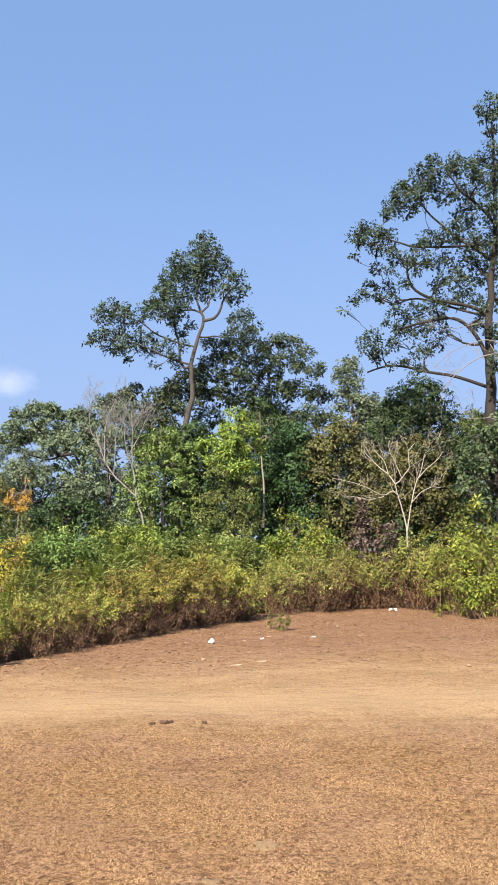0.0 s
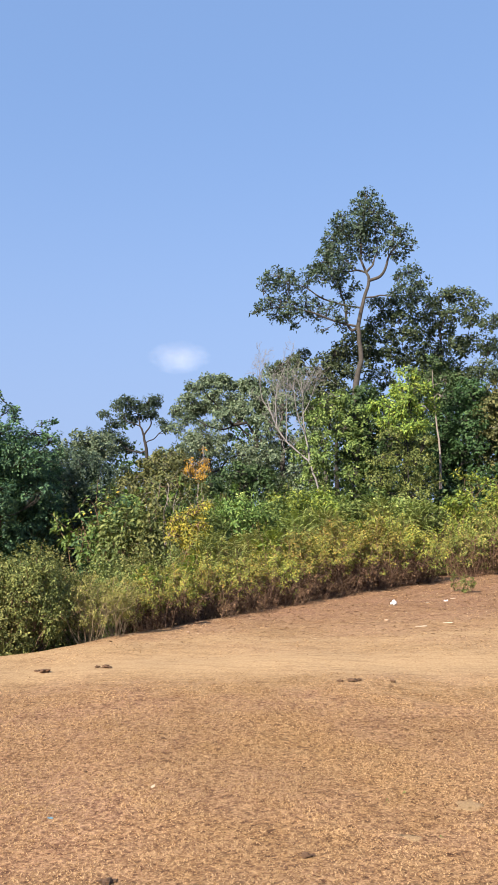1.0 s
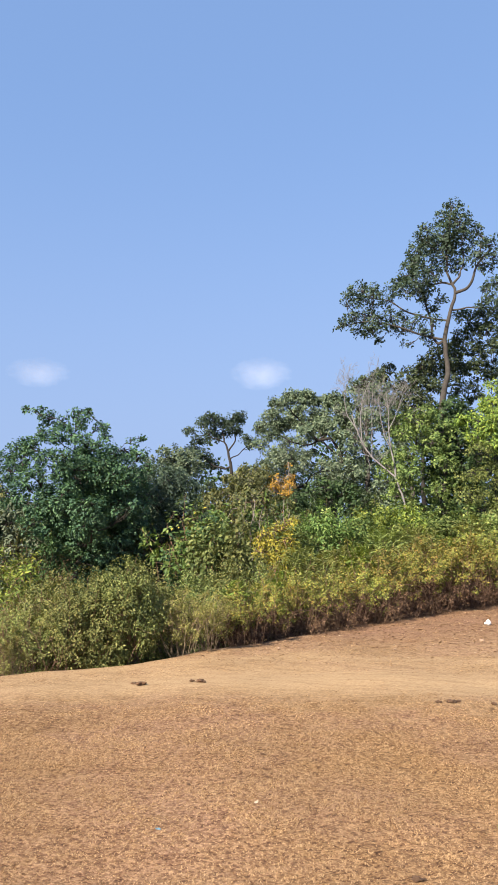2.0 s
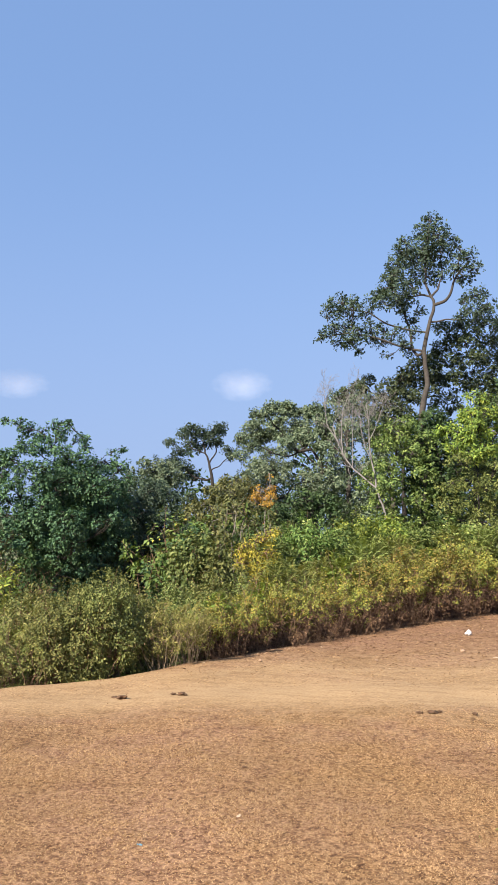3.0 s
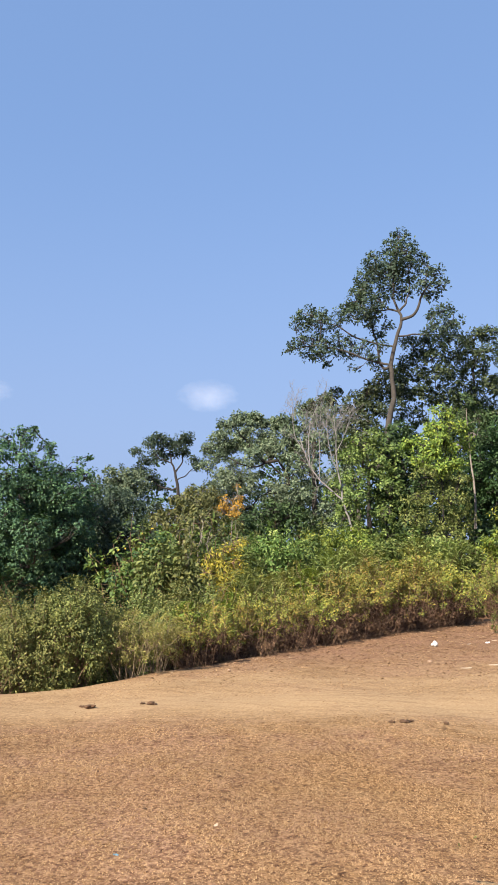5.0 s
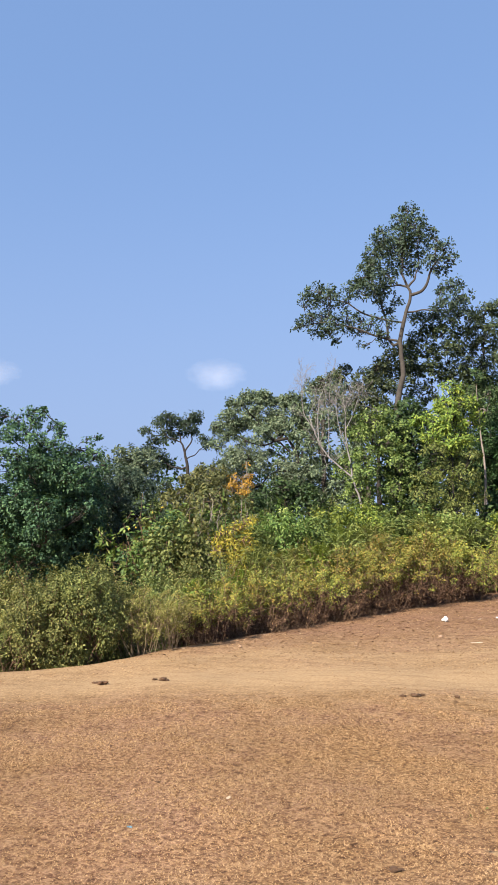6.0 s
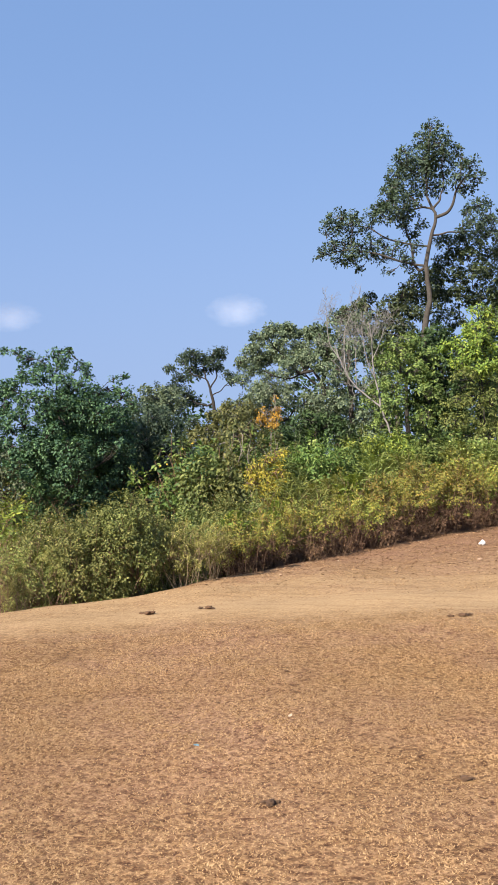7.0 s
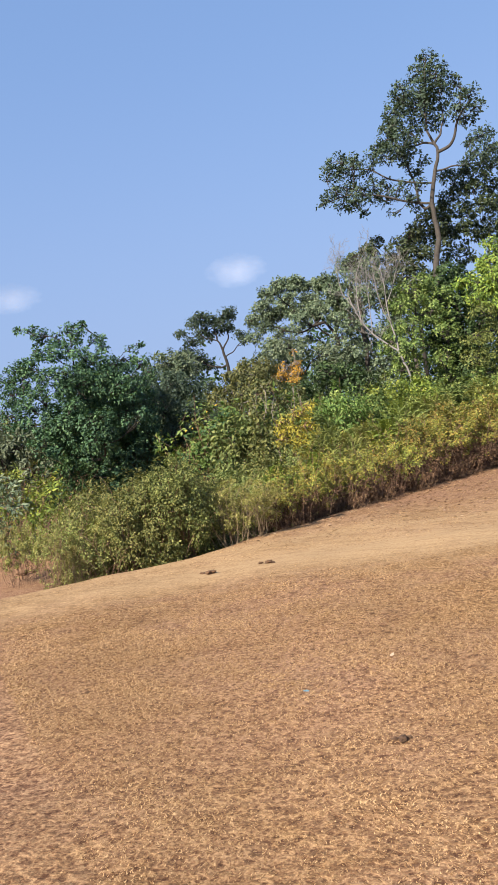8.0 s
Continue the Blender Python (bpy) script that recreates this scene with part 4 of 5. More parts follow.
CREEPER_SPRAYS = [
    (0.89, -0.57, 4.68, 0.31), (1.6, -0.49, 4.86, 0.31), (1.19, -0.33, 4.38, 0.28), (0.62, -0.39, 5.15, 0.29), (1.75, -0.34, 4.12, 0.26), (2.47, -0.33, 4.22, 0.23), (2.52, -0.03, 3.27, 0.18),
    (2.31, -0.81, 3.09, 0.17), (0.26, -0.16, 5.33, 0.32), (0.75, -0.08, 5.58, 0.26), (1.67, -0.19, 4.88, 0.26),
]
rng = np.random.default_rng(44)
CREEPER_CORE = [(x, y + 1.7, z, r) for x, y, z, r in crown_clumps(rng, 20, 4.2, 0.2, 5.4, 0.8, 0.45)]
tree("creeper_tree", "dense dark green tree overgrown with creeper", foot(*S), [(0, 0.5, 2), (-0.3, 0.6, 4), (0, 0, 6)], 0.13,
     CREEPER_TOPS + CREEPER_CURTAIN + CREEPER_SIDE + CREEPER_SPRAYS + CREEPER_CORE, LEAF_DEEP, BARK_DARK, 45, 2.2, (0.125, 0.08), droop=0.3, flat=1.1)
# the dark sal leaf puts the hollow's shade into this tree's colour
rng = np.random.default_rng(46)
tree("creeper_tree", "dark green shaded tree beside the creeper-hung one", foot(-15.2, 31.5), [(0, 0, 1.5), (0.2, 0.2, 3), (0, 0, 4)], 0.18,
     crown_clumps(rng, 20, 4.4, 0.0, 5.0, 0.9, 0.5), LEAF_SAL, BARK_DARK, 47, 1.2, (0.15, 0.08), droop=0.5)
rng = np.random.default_rng(48)
tree("creeper_tree", "low grey-green tree beside the creeper-hung one", foot(-19.6, 25.0), [(0, 0, 1.0), (0.2, 0.2, 2), (0, 0, 3.0)], 0.2,
     crown_clumps(rng, 16, 3.6, 0.0, 3.2, 0.8, 0.5), LEAF_GREY, BARK_DARK, 49, 1.2, (0.15, 0.08), droop=0.5)


def bare_tree(name, label, base, starts, height, r0, bark, seed, spread, depth=4, bend=0.5):
    """A leafless tree: stems that fork again and again into fine twigs."""
    rng = np.random.default_rng(seed)
    thing = tagged(new(name), label, "bare tree")
    thing.location = base

    def grow(tubes, p, d, length, r, level):
        k = 6
        pts = [p]
        for _ in range(k - 1):
            d = unit(d + rng.normal(0, 0.16, 3) + np.array([0, 0, 0.05]))
            pts.append(pts[-1] + d * length / (k - 1))
        pts = np.array(pts)
        tubes.add(pts, np.linspace(r, r * 0.6, k), 6 if level > 1 else 4)
        if level == 0:
            return
        for j in range(rng.integers(2, 4)):
            a = unit(d + rng.normal(0, bend, 3) * np.array([1.2, 0.8, 0.7]) * spread)
            grow(tubes, pts[rng.integers(k - 3, k)], a, length * rng.uniform(0.55, 0.85), r * 0.58, level - 1)

    for i, (dx, dy, dz) in enumerate(starts):
        tubes = Tubes()
        grow(tubes, np.array([0.04 * i, 0.0, -0.3]), unit(np.array([dx, dy, dz], float)), height * 0.45, r0 * (1 if i == 0 else 0.8), depth)
        child("stem", tubes.mesh("stem"), bark, thing, smooth=True)
    return thing


def limbed_bare_tree(label, base, limbs, bark, seed, twigs, reach, level):
    """A leafless tree on given limbs (radius and (x, y, z) along each), with fine twigs growing from their outer lengths."""
    rng = np.random.default_rng(seed)
    thing = tagged(new("bare_tree"), label, "bare tree")
    thing.location = base

    def grow(tubes, p, d, length, r, depth):
        pts = [p]
        for _ in range(4):
            d = unit(d + rng.normal(0, 0.2, 3) + np.array([0, 0, 0.08]))
            pts.append(pts[-1] + d * length / 4)
        tubes.add(pts, np.linspace(r, r * 0.55, 5), 4)
        if depth:
            for _ in range(rng.integers(2, 4)):
                grow(tubes, pts[rng.integers(2, 5)], unit(d + rng.normal(0, 0.55, 3)), length * rng.uniform(0.5, 0.8), max(0.005, r * 0.6), depth - 1)

    for r, *pts in limbs:
        pts = np.array(pts, float)
        k = 3 * len(pts)
        u = np.linspace(0, len(pts) - 1, k)
        way = np.stack([np.interp(u, np.arange(len(pts)), pts[:, c]) for c in range(3)], 1)
        way[1:-1] = (way[:-2] + 2 * way[1:-1] + way[2:]) / 4 + rng.normal(0, r * 0.3, (k - 2, 3))
        tubes = Tubes()
        thin = np.linspace(r, r * 0.45, k)
        tubes.add(way, thin, 7)
        for _ in range(twigs):
            i = rng.integers(int(k * 0.45), k)
            grow(tubes, way[i], unit(unit(way[i] - way[max(0, i - 2)]) + rng.normal(0, 0.55, 3)), reach * rng.uniform(0.5, 1.1), thin[i] * 0.45, level)
        child("limb", tubes.mesh("limb"), bark, thing, smooth=True)
    return thing


WHITE_LIMBS = [(0.042, (-0.28, 0, -0.30), (-0.33, 0, 1.80), (-0.32, 0, 2.78), (-0.45, 0, 3.56), (-0.63, 0, 4.23), (-0.75, 0, 4.72)),
               (0.028, (-0.75, 0, 4.72), (-0.98, 0.13, 5.14), (-1.47, 0.27, 5.57), (-1.89, 0.40, 6.09)),
               (0.025, (-0.75, 0, 4.72), (-0.49, -0.10, 4.93), (-0.19, -0.20, 5.37), (-0.28, -0.30, 5.99), (0, -0.40, 6.31)),
               (0.028, (-0.32, 0, 2.89), (-0.13, 0.07, 3.90), (0.06, 0.15, 4.65), (0.35, 0.22, 5.27), (0.53, 0.30, 5.96)),
               (0.02, (0.15, 0, 4.95), (0.60, 0.10, 5.41), (1.02, 0.20, 5.72), (1.28, 0.30, 6.08)),
               (0.02, (-0.15, 0, 3.96), (0.23, -0.10, 4.40), (0.66, -0.20, 4.61), (0.96, -0.30, 4.56)),
               (0.023, (-0.63, 0, 4.27), (-0.89, -0.10, 4.49), (-1.25, -0.20, 4.21), (-1.81, -0.30, 4.51), (-2.42, -0.40, 4.75), (-3.22, -0.50, 4.89)),
               (0.017, (-1.21, 0, 4.23), (-1.76, 0.10, 4.10), (-2.30, 0.20, 4.24), (-2.83, 0.30, 4.30)),
               (0.017, (-1.01, 0, 5.13), (-1.14, 0.15, 5.71), (-1.56, 0.30, 6.19)),
               (0.017, (-0.47, 0, 4.95), (-0.69, 0.15, 5.60), (-0.88, 0.30, 6.08))]
HAZE_LIMBS = [(0.051, (-0.11, 0, -0.30), (-0.16, 0, 3.42), (-0.36, 0, 4.05), (-0.55, 0, 4.68), (-0.90, 0, 4.94), (-1.54, 0, 5.54), (-1.94, 0, 6.15), (-2.15, 0, 6.72), (-2.37, 0, 7.45)),
              (0.041, (-0.55, 0, 4.68), (-0.62, 0.08, 5.30), (-0.74, 0.16, 5.89), (-0.83, 0.24, 6.69), (-0.80, 0.32, 7.67), (-0.90, 0.40, 8.44)),
              (0.027, (-0.72, 0, 5.87), (-0.95, -0.17, 6.42), (-1.06, -0.33, 7.14), (-1.09, -0.50, 8.08)),
              (0.027, (-1.94, 0, 6.15), (-2.02, 0.17, 7.16), (-1.96, 0.33, 8.16), (-1.62, 0.50, 8.98)),
              (0.024, (-2.15, 0, 6.72), (-2.58, -0.13, 7.48), (-2.63, -0.27, 8.20), (-2.47, -0.40, 8.75)),
              (0.02, (-0.80, 0, 6.66), (-0.46, 0.15, 7.34), (-0.26, 0.30, 8.04)),
              (0.02, (-1.54, 0, 5.54), (-1.53, 0.13, 6.57), (-1.54, 0.27, 7.57), (-1.49, 0.40, 8.44))]
PALE_LIMBS = [(0.037, (-0.88, 0, -0.30), (-0.93, 0, 6.10), (-1.04, 0, 8.45), (-1.20, 0, 9.89), (-1.56, 0, 10.62)),
              (0.026, (-1.18, 0, 10.25), (-2.05, -0.12, 10.05), (-2.92, -0.25, 9.46), (-3.56, -0.38, 8.84), (-3.85, -0.50, 8.11)),
              (0.024, (-1.04, 0, 10.62), (-1.71, 0.10, 10.89), (-2.52, 0.20, 10.63), (-3.21, 0.30, 10.34), (-3.80, 0.40, 9.75)),
              (0.021, (-1.11, 0, 11.59), (-1.91, 0.10, 11.58), (-2.60, 0.20, 11.41), (-3.53, 0.30, 11.32)),
              (0.019, (-2.01, 0, 10.08), (-2.19, 0.10, 10.65), (-2.25, 0.20, 11.17)),
              (0.021, (-1.09, 0, 7.39), (-1.83, -0.15, 7.48), (-2.68, -0.30, 7.40)),
              (0.016, (-2.85, 0, 9.53), (-3.17, 0.15, 9.33), (-3.73, 0.30, 9.19))]
limbed_bare_tree("leafless whitish tree with wide forking branches", foot(6.55, 30.4), WHITE_LIMBS, BARK_PALE, 5, 5, 0.7, 2)
limbed_bare_tree("leafless grey tree with a haze of twigs", foot(-4.3, 33.0), HAZE_LIMBS, BARK_HAZE, 7, 8, 0.8, 3)
limbed_bare_tree("leafless pale branches before the great sal", foot(11.6, 31.0), PALE_LIMBS, BARK_HAZE, 15, 4, 0.9, 2)
bare_tree("bare_tree", "leafless grey tree against the sky", foot(6.9, 38.0), [(0.1, 0, 1)], 8.6, 0.08, BARK_GREY, 9, 0.8, 6)


# ---- shrubs ----
def shrub(name, label, height, width, mat, seed, leaves, leaf_size, stems=16, low=0.35, group="", upright=0.5, r=0.011, stem_mat=None, tuft=9, dry=0):
    """A many-stemmed bush at the origin: stems that fan out from the foot, leaves along their upper length."""
    rng = np.random.default_rng(seed)
    thing = tagged(new(name), label, "bush", group)
    tubes, ends = Tubes(), []
    for i in range(stems):
        a = rng.uniform(0, 2 * math.pi)
        k = math.sqrt(rng.random())
        tip = np.array([math.cos(a) * k * width * 0.5, math.sin(a) * k * width * 0.5, height * (1 - 0.38 * k * k) * rng.uniform(0.72, 1.05)])
        start = np.array([tip[0] * upright, tip[1] * upright, -0.25]) + rng.normal(0, 0.06, 3) * [1, 1, 0]
        way = curve(start, tip, 0.10 * height, 7, rng, 0.075 * height)
        tubes.add(way, np.linspace(r, r * 0.35, 7), 3)
        ends.append(way)
        for _ in range(2):
            s = way[rng.integers(1, 6)]
            q = s + rng.normal(0, 1, 3) * [0.15 * width, 0.15 * width, 0.10 * height] + [0, 0, 0.08 * height]
            w2 = curve(s, q, 0.02, 7, rng, 0.02)
            tubes.add(w2[::2], np.linspace(r * 0.55, r * 0.25, 4), 3)
            ends.append(w2)
    child("brushwood", tubes.mesh("brushwood"), stem_mat or STEM, thing, "thin brown woody stems", "stuff")
    ways = np.array(ends)
    tufts = max(4, leaves // tuft)
    j = rng.integers(0, len(ways), tufts)
    u = np.where(j % 3 == 0, low * 6 + (6 - low * 6) * rng.random(tufts) ** 0.6, 1 + 5 * rng.random(tufts) ** 0.8)
    i0 = np.minimum(u.astype(int), 5)
    fr = (u - i0)[:, None]
    mid = ways[j, i0] * (1 - fr) + ways[j, i0 + 1] * fr + rng.normal(0, 0.018, (tufts, 3)) * width
    mid = mid[mid[:, 2] > height * low * rng.uniform(0.35, 1.15, tufts)]
    lobes = unit(rng.normal(0, 1, (11, 3))) * [0.36 * width, 0.36 * width, 0.36 * height] + [0, 0, 0.55 * height]
    off = np.min(np.linalg.norm(mid[:, None] - lobes[None], axis=2), axis=1)
    mid = mid[(off < 0.19 * (width + height) * 0.5 + 0.05 * height) | (rng.random(len(mid)) < 0.2)]
    per = np.maximum(2, rng.poisson(tuft, len(mid)))
    at = np.repeat(mid, per, 0)
    out = rng.normal(0, 1, at.shape) + np.repeat(unit(mid - [0, 0, height * 0.35]), per, 0) * 0.8
    at = at + unit(out) * leaf_size[0] * rng.uniform(0.05, 1.2, (len(at), 1))
    face = unit(0.6 * unit(at - [0, 0, height * 0.45]) + 0.6 * np.repeat(unit(rng.normal(0, 1, mid.shape)), per, 0))
    v, f = leaf_arrays(at, out, *leaf_size, rng, face)
    child("foliage", mesh_of("foliage", v, f), mat, thing, kind="stuff")
    if dry:
        j = rng.integers(0, len(ways), dry)
        at = ways[j, rng.integers(0, 6, dry)] + rng.normal(0, 0.05, (dry, 3)) * width
        at = at[(at[:, 2] > 0.03) & (at[:, 2] < height * rng.uniform(0.3, 0.62, dry))]
        v, f = leaf_arrays(at, rng.normal(0, 1, at.shape) - [0, 0, 0.8], leaf_size[0] * 0.9, leaf_size[1] * 0.7, rng)
        child("dry_foliage", mesh_of("dry_foliage", v, f), LEAF_DRY, thing, "withered brown leaves on the lower stems", "stuff")
    return thing


def mound_bush(name, label, height, width, mat, seed, lobes, leaves, leaf_size, group, tuft=10):
    """A dense bush at the origin: lobes of leaves over a rounded mound of woody stems."""
    rng = np.random.default_rng(seed)
    thing = tagged(new(name), label, "bush", group)
    mid = np.array([0, 0, 0.42 * height])
    d = unit(rng.normal(0, 1, (lobes, 3)) + [0, 0, 0.15])
    centre = mid + d * rng.uniform(0.7, 1.0, (lobes, 1)) * [0.37 * width, 0.37 * width, 0.44 * height]
    centre[:, 2] = np.maximum(centre[:, 2], rng.uniform(0.05, 0.2, lobes) * height)
    size = 0.15 * width * rng.uniform(0.7, 1.3, lobes)
    tubes = Tubes()
    for c in centre:
        way = curve([c[0] * 0.35, c[1] * 0.35, -0.25], c, 0.04 * height, 6, rng, 0.05 * height)
        tubes.add(way, np.linspace(0.012, 0.006, 6), 3)
    for c in centre[::3]:
        tubes.add(curve(c, c + unit(c - mid) * 0.22 * width + rng.normal(0, 0.05, 3), 0.02, 4, rng, 0.02), [0.006, 0.005, 0.004, 0.002], 3)
    child("brushwood", tubes.mesh("brushwood"), STEM, thing, "thin brown woody stems", "stuff")
    m = leaves // tuft
    j = rng.choice(lobes, m, p=size ** 2 / np.sum(size ** 2))
    q = centre[j] + unit(rng.normal(0, 1, (m, 3)) + 0.5 * unit(centre[j] - mid)) * (size[j] * rng.uniform(0.3, 1.25, m) ** 0.6)[:, None]
    q = q[q[:, 2] > 0.02]
    per = np.maximum(3, rng.poisson(tuft, len(q)))
    at = np.repeat(q, per, 0)
    out = rng.normal(0, 1, at.shape) + 0.8 * np.repeat(unit(q - mid), per, 0)
    at = at + unit(out) * leaf_size[0] * rng.uniform(0.1, 1.3, (len(at), 1))
    face = unit(0.7 * unit(at - mid) + 0.5 * np.repeat(unit(rng.normal(0, 1, q.shape)), per, 0))
    v, f = leaf_arrays(at, out, *leaf_size, rng, face)
    child("foliage", mesh_of("foliage", v, f), mat, thing, kind="stuff")
    return thing


def fern_bush(name, label, height, width, mat, seed, fronds, frond, leaflet, group):
    """A feathery bush at the origin: thin stems that carry arching fronds with two rows of leaflets each."""
    rng = np.random.default_rng(seed)
    thing = tagged(new(name), label, "bush", group)
    tubes = Tubes()
    n = 17
    lobes = unit(rng.normal(0, 1, (9, 3)) + [0, 0, 0.35]) * [0.33 * width, 0.33 * width, 0.4 * height] + [0, 0, 0.5 * height]
    at, way = [], []
    for i in range(fronds):
        c = lobes[i % 9]
        d = unit(rng.normal(0, 1, 3) + [0, 0, 0.3])
        p = c + d * rng.uniform(0.5, 1.0) * np.array([0.24 * width, 0.24 * width, 0.2 * height])
        p[2] = max(p[2], 0.04 * height)
        if i < 40:
            tubes.add(curve([p[0] * 0.3, p[1] * 0.3, -0.2], p, 0.05 * height, 6, rng, 0.04 * height), np.linspace(0.012, 0.005, 6), 3)
        out = unit(unit(p - [0, 0, 0.4 * height]) + rng.normal(0, 0.5, 3))
        ln = frond * rng.uniform(0.6, 1.2)
        u = np.linspace(0.05, 1, n)[:, None]
        rib = p + out * ln * u - np.array([0, 0, 1.0]) * 0.45 * ln * u * u
        side = unit(np.cross(out, [0, 0, 1.0]) + rng.normal(0, 0.25, 3))
        for sgn in (-1, 1):
            at.append(rib)
            way.append(np.repeat((sgn * side + 0.35 * out)[None], n, 0) * (1.15 - 0.6 * u))
    child("brushwood", tubes.mesh("brushwood"), STEM, thing, "thin brown woody stems", "stuff")
    at, way = np.concatenate(at), np.concatenate(way)
    v, f = leaf_arrays(at, way, *leaflet, rng, np.repeat([[0.0, 0.0, 1.2]], len(at), 0) + 0.5 * unit(at - [0, 0, 0.4 * height]), 0.25)
    child("foliage", mesh_of("foliage", v, f), mat, thing, kind="stuff")
    return thing


def scatter(ob, places):
    """Stands ob at the first place and copies of it at the others: x, y, turn in degrees, size and, where given, how much taller than wide."""
    for i, (x, y, turn, size, *tall) in enumerate(places):
        tall = size * tall[0] if tall else size
        m = Matrix.LocRotScale(foot(x, y), Euler((0, 0, radians(turn))), None)
        if i == 0:
            ob.matrix_basis = m
            ob.scale = (size, size, tall)
        else:
            c = copy_thing(ob, m)
            c.scale = (size, size, tall)


ROUND_SPOTS = [(-6.07, 9.97, 290, 0.85, 1.03), (-5.65, 10.31, 291, 0.70, 1.28), (-5.81, 10.39, 186, 0.92, 1.01), (-5.69, 11.35, 103, 0.65, 1.28), (-6.76, 10.12, 19, 0.85, 1.11)]
OLIVE_SPOTS = [(-6.32, 9.58, 138, 0.77, 0.96), (-6.56, 9.43, 147, 0.68, 1.00), (-6.78, 8.93, 16, 0.60, 1.13), (-11.24, 14.23, 18, 0.89, 1.08), (-6.95, 9.53, 360, 0.76, 1.21)]
PALE_SPOTS = [(-4.97, 10.83, 235, 0.68, 1.11), (-4.70, 11.20, 84, 0.73, 1.02), (-6.65, 9.07, 157, 0.47, 1.28)]
HEDGE_LOW_SPOTS = [(-4.61, 12.15, 351, 0.77, 0.86), (-4.41, 12.94, 323, 0.81, 0.99), (-4.19, 13.81, 304, 0.86, 1.03), (-3.92, 14.61, 141, 0.90, 1.01), (-3.62, 15.49, 177, 0.95, 0.96), (-3.25, 16.24, 244, 0.99, 0.94), (-4.44, 12.20, 22, 0.77, 1.09), (-4.42, 13.68, 200, 0.86, 1.18), (-4.11, 14.70, 98, 0.91, 1.14), (-3.63, 16.67, 317, 1.02, 1.09)]
HEDGE_SPOTS = [(-2.88, 17.27, 23, 0.83, 1.00), (-2.46, 18.42, 245, 0.92, 0.96), (-1.97, 19.40, 313, 0.97, 0.98), (-1.45, 20.83, 82, 1.04, 1.01), (-0.85, 22.07, 322, 1.05, 0.99), (-0.21, 22.99, 314, 0.89, 1.00), (-2.41, 20.40, 7, 1.02, 1.00), (-1.28, 23.50, 255, 1.17, 1.07)]
HEDGE_FAR_SPOTS = [(1.07, 25.38, 0, 1.04, 0.92), (1.98, 26.53, 181, 1.19, 0.98), (2.93, 27.44, 157, 1.24, 1.02), (4.04, 28.31, 73, 1.28, 0.91), (5.13, 28.75, 117, 1.31, 1.01), (6.10, 28.66, 290, 1.31, 1.15), (6.66, 27.81, 114, 1.17, 1.26), (2.57, 28.89, 54, 1.30, 1.06), (3.71, 29.77, 251, 1.35, 1.05)]
FERN_SPOTS = [(-4.98, 16.33, 183, 0.65, 1.04), (-4.73, 17.02, 182, 0.74, 0.97), (-4.41, 18.13, 85, 0.78, 0.89), (-4.10, 19.63, 5, 0.91, 0.79), (-3.66, 21.34, 336, 0.98, 0.81), (-3.08, 22.84, 31, 0.96, 0.89), (-2.42, 25.42, 304, 1.07, 0.87), (-1.44, 26.99, 132, 1.04, 0.91), (-0.45, 27.52, 342, 0.96, 1.02), (-3.56, 19.02, 144, 0.81, 0.77)]
SMALL_FERN_SPOTS = [(-4.60, 12.46, 267, 0.62, 1.35), (-4.42, 14.41, 243, 0.70, 1.43), (-3.44, 17.62, 246, 1.07, 1.16), (-3.14, 18.18, 167, 0.98, 1.11)]
LEAFY_SPOTS = [(-5.22, 21.95, 80, 0.79, 1.37), (-4.98, 24.05, 231, 0.90, 1.15), (-6.22, 23.25, 39, 0.80, 1.25), (-2.88, 28.39, 249, 1.05, 1.05), (-1.86, 29.47, 229, 1.08, 1.05), (-0.77, 30.02, 136, 1.10, 1.01)]
FRESH_SPOTS = [(-4.43, 26.68, 287, 1.09, 1.17), (-3.81, 27.79, 70, 1.13, 1.16), (-4.82, 25.60, 141, 0.86, 1.39)]
DULL_SPOTS = [(-7.27, 18.18, 287, 0.85, 1.23), (-6.52, 17.93, 137, 0.70, 1.44), (-6.10, 21.21, 257, 0.81, 1.13), (-0.12, 28.50, 221, 1.05, 0.92)]
LOW_SPOTS = [(-6.00, 12.09, 161, 0.72, 1.22), (-5.78, 13.51, 288, 0.73, 1.23), (-5.59, 14.65, 85, 0.78, 1.21), (-5.05, 12.50, 115, 0.52, 1.11), (-5.26, 15.40, 288, 0.75, 1.13), (-7.55, 11.74, 337, 0.72, 1.46), (-6.74, 11.72, 200, 0.65, 1.38), (-8.20, 11.82, 86, 0.59, 1.68)]
BRUSH_SPOTS = [(-4.50, 12.37, 339, 0.87, 1.07), (-4.23, 13.06, 357, 0.91, 1.05), (-3.93, 13.82, 261, 0.95, 1.03), (-3.60, 14.65, 291, 1.00, 1.01), (-3.32, 15.39, 55, 1.05, 1.00), (-3.01, 16.19, 257, 1.10, 0.98), (-2.66, 17.07, 305, 1.15, 0.97), (-2.29, 18.04, 144, 1.21, 0.95), (-1.88, 19.11, 199, 1.28, 0.93), (-1.42, 20.31, 173, 1.36, 0.92), (-0.91, 21.64, 345, 1.44, 0.90), (-0.33, 23.15, 114, 1.54, 0.88), (-2.84, 16.62, 145, 1.12, 0.97), (-2.09, 18.56, 0, 1.24, 0.94), (-1.17, 20.96, 151, 1.40, 0.91)]
T = "thicket along the field"


def halves(name, label, h, w, mat, seed, leaves, size, stems, low, places, **more):
    """Two bushes of a kind, grown differently, standing by turns."""
    for k in (0, 1):
        if places[k::2]:
            scatter(shrub(name, label, h, w, mat, seed + 300 * k, leaves, size, stems, low, T, **more), places[k::2])


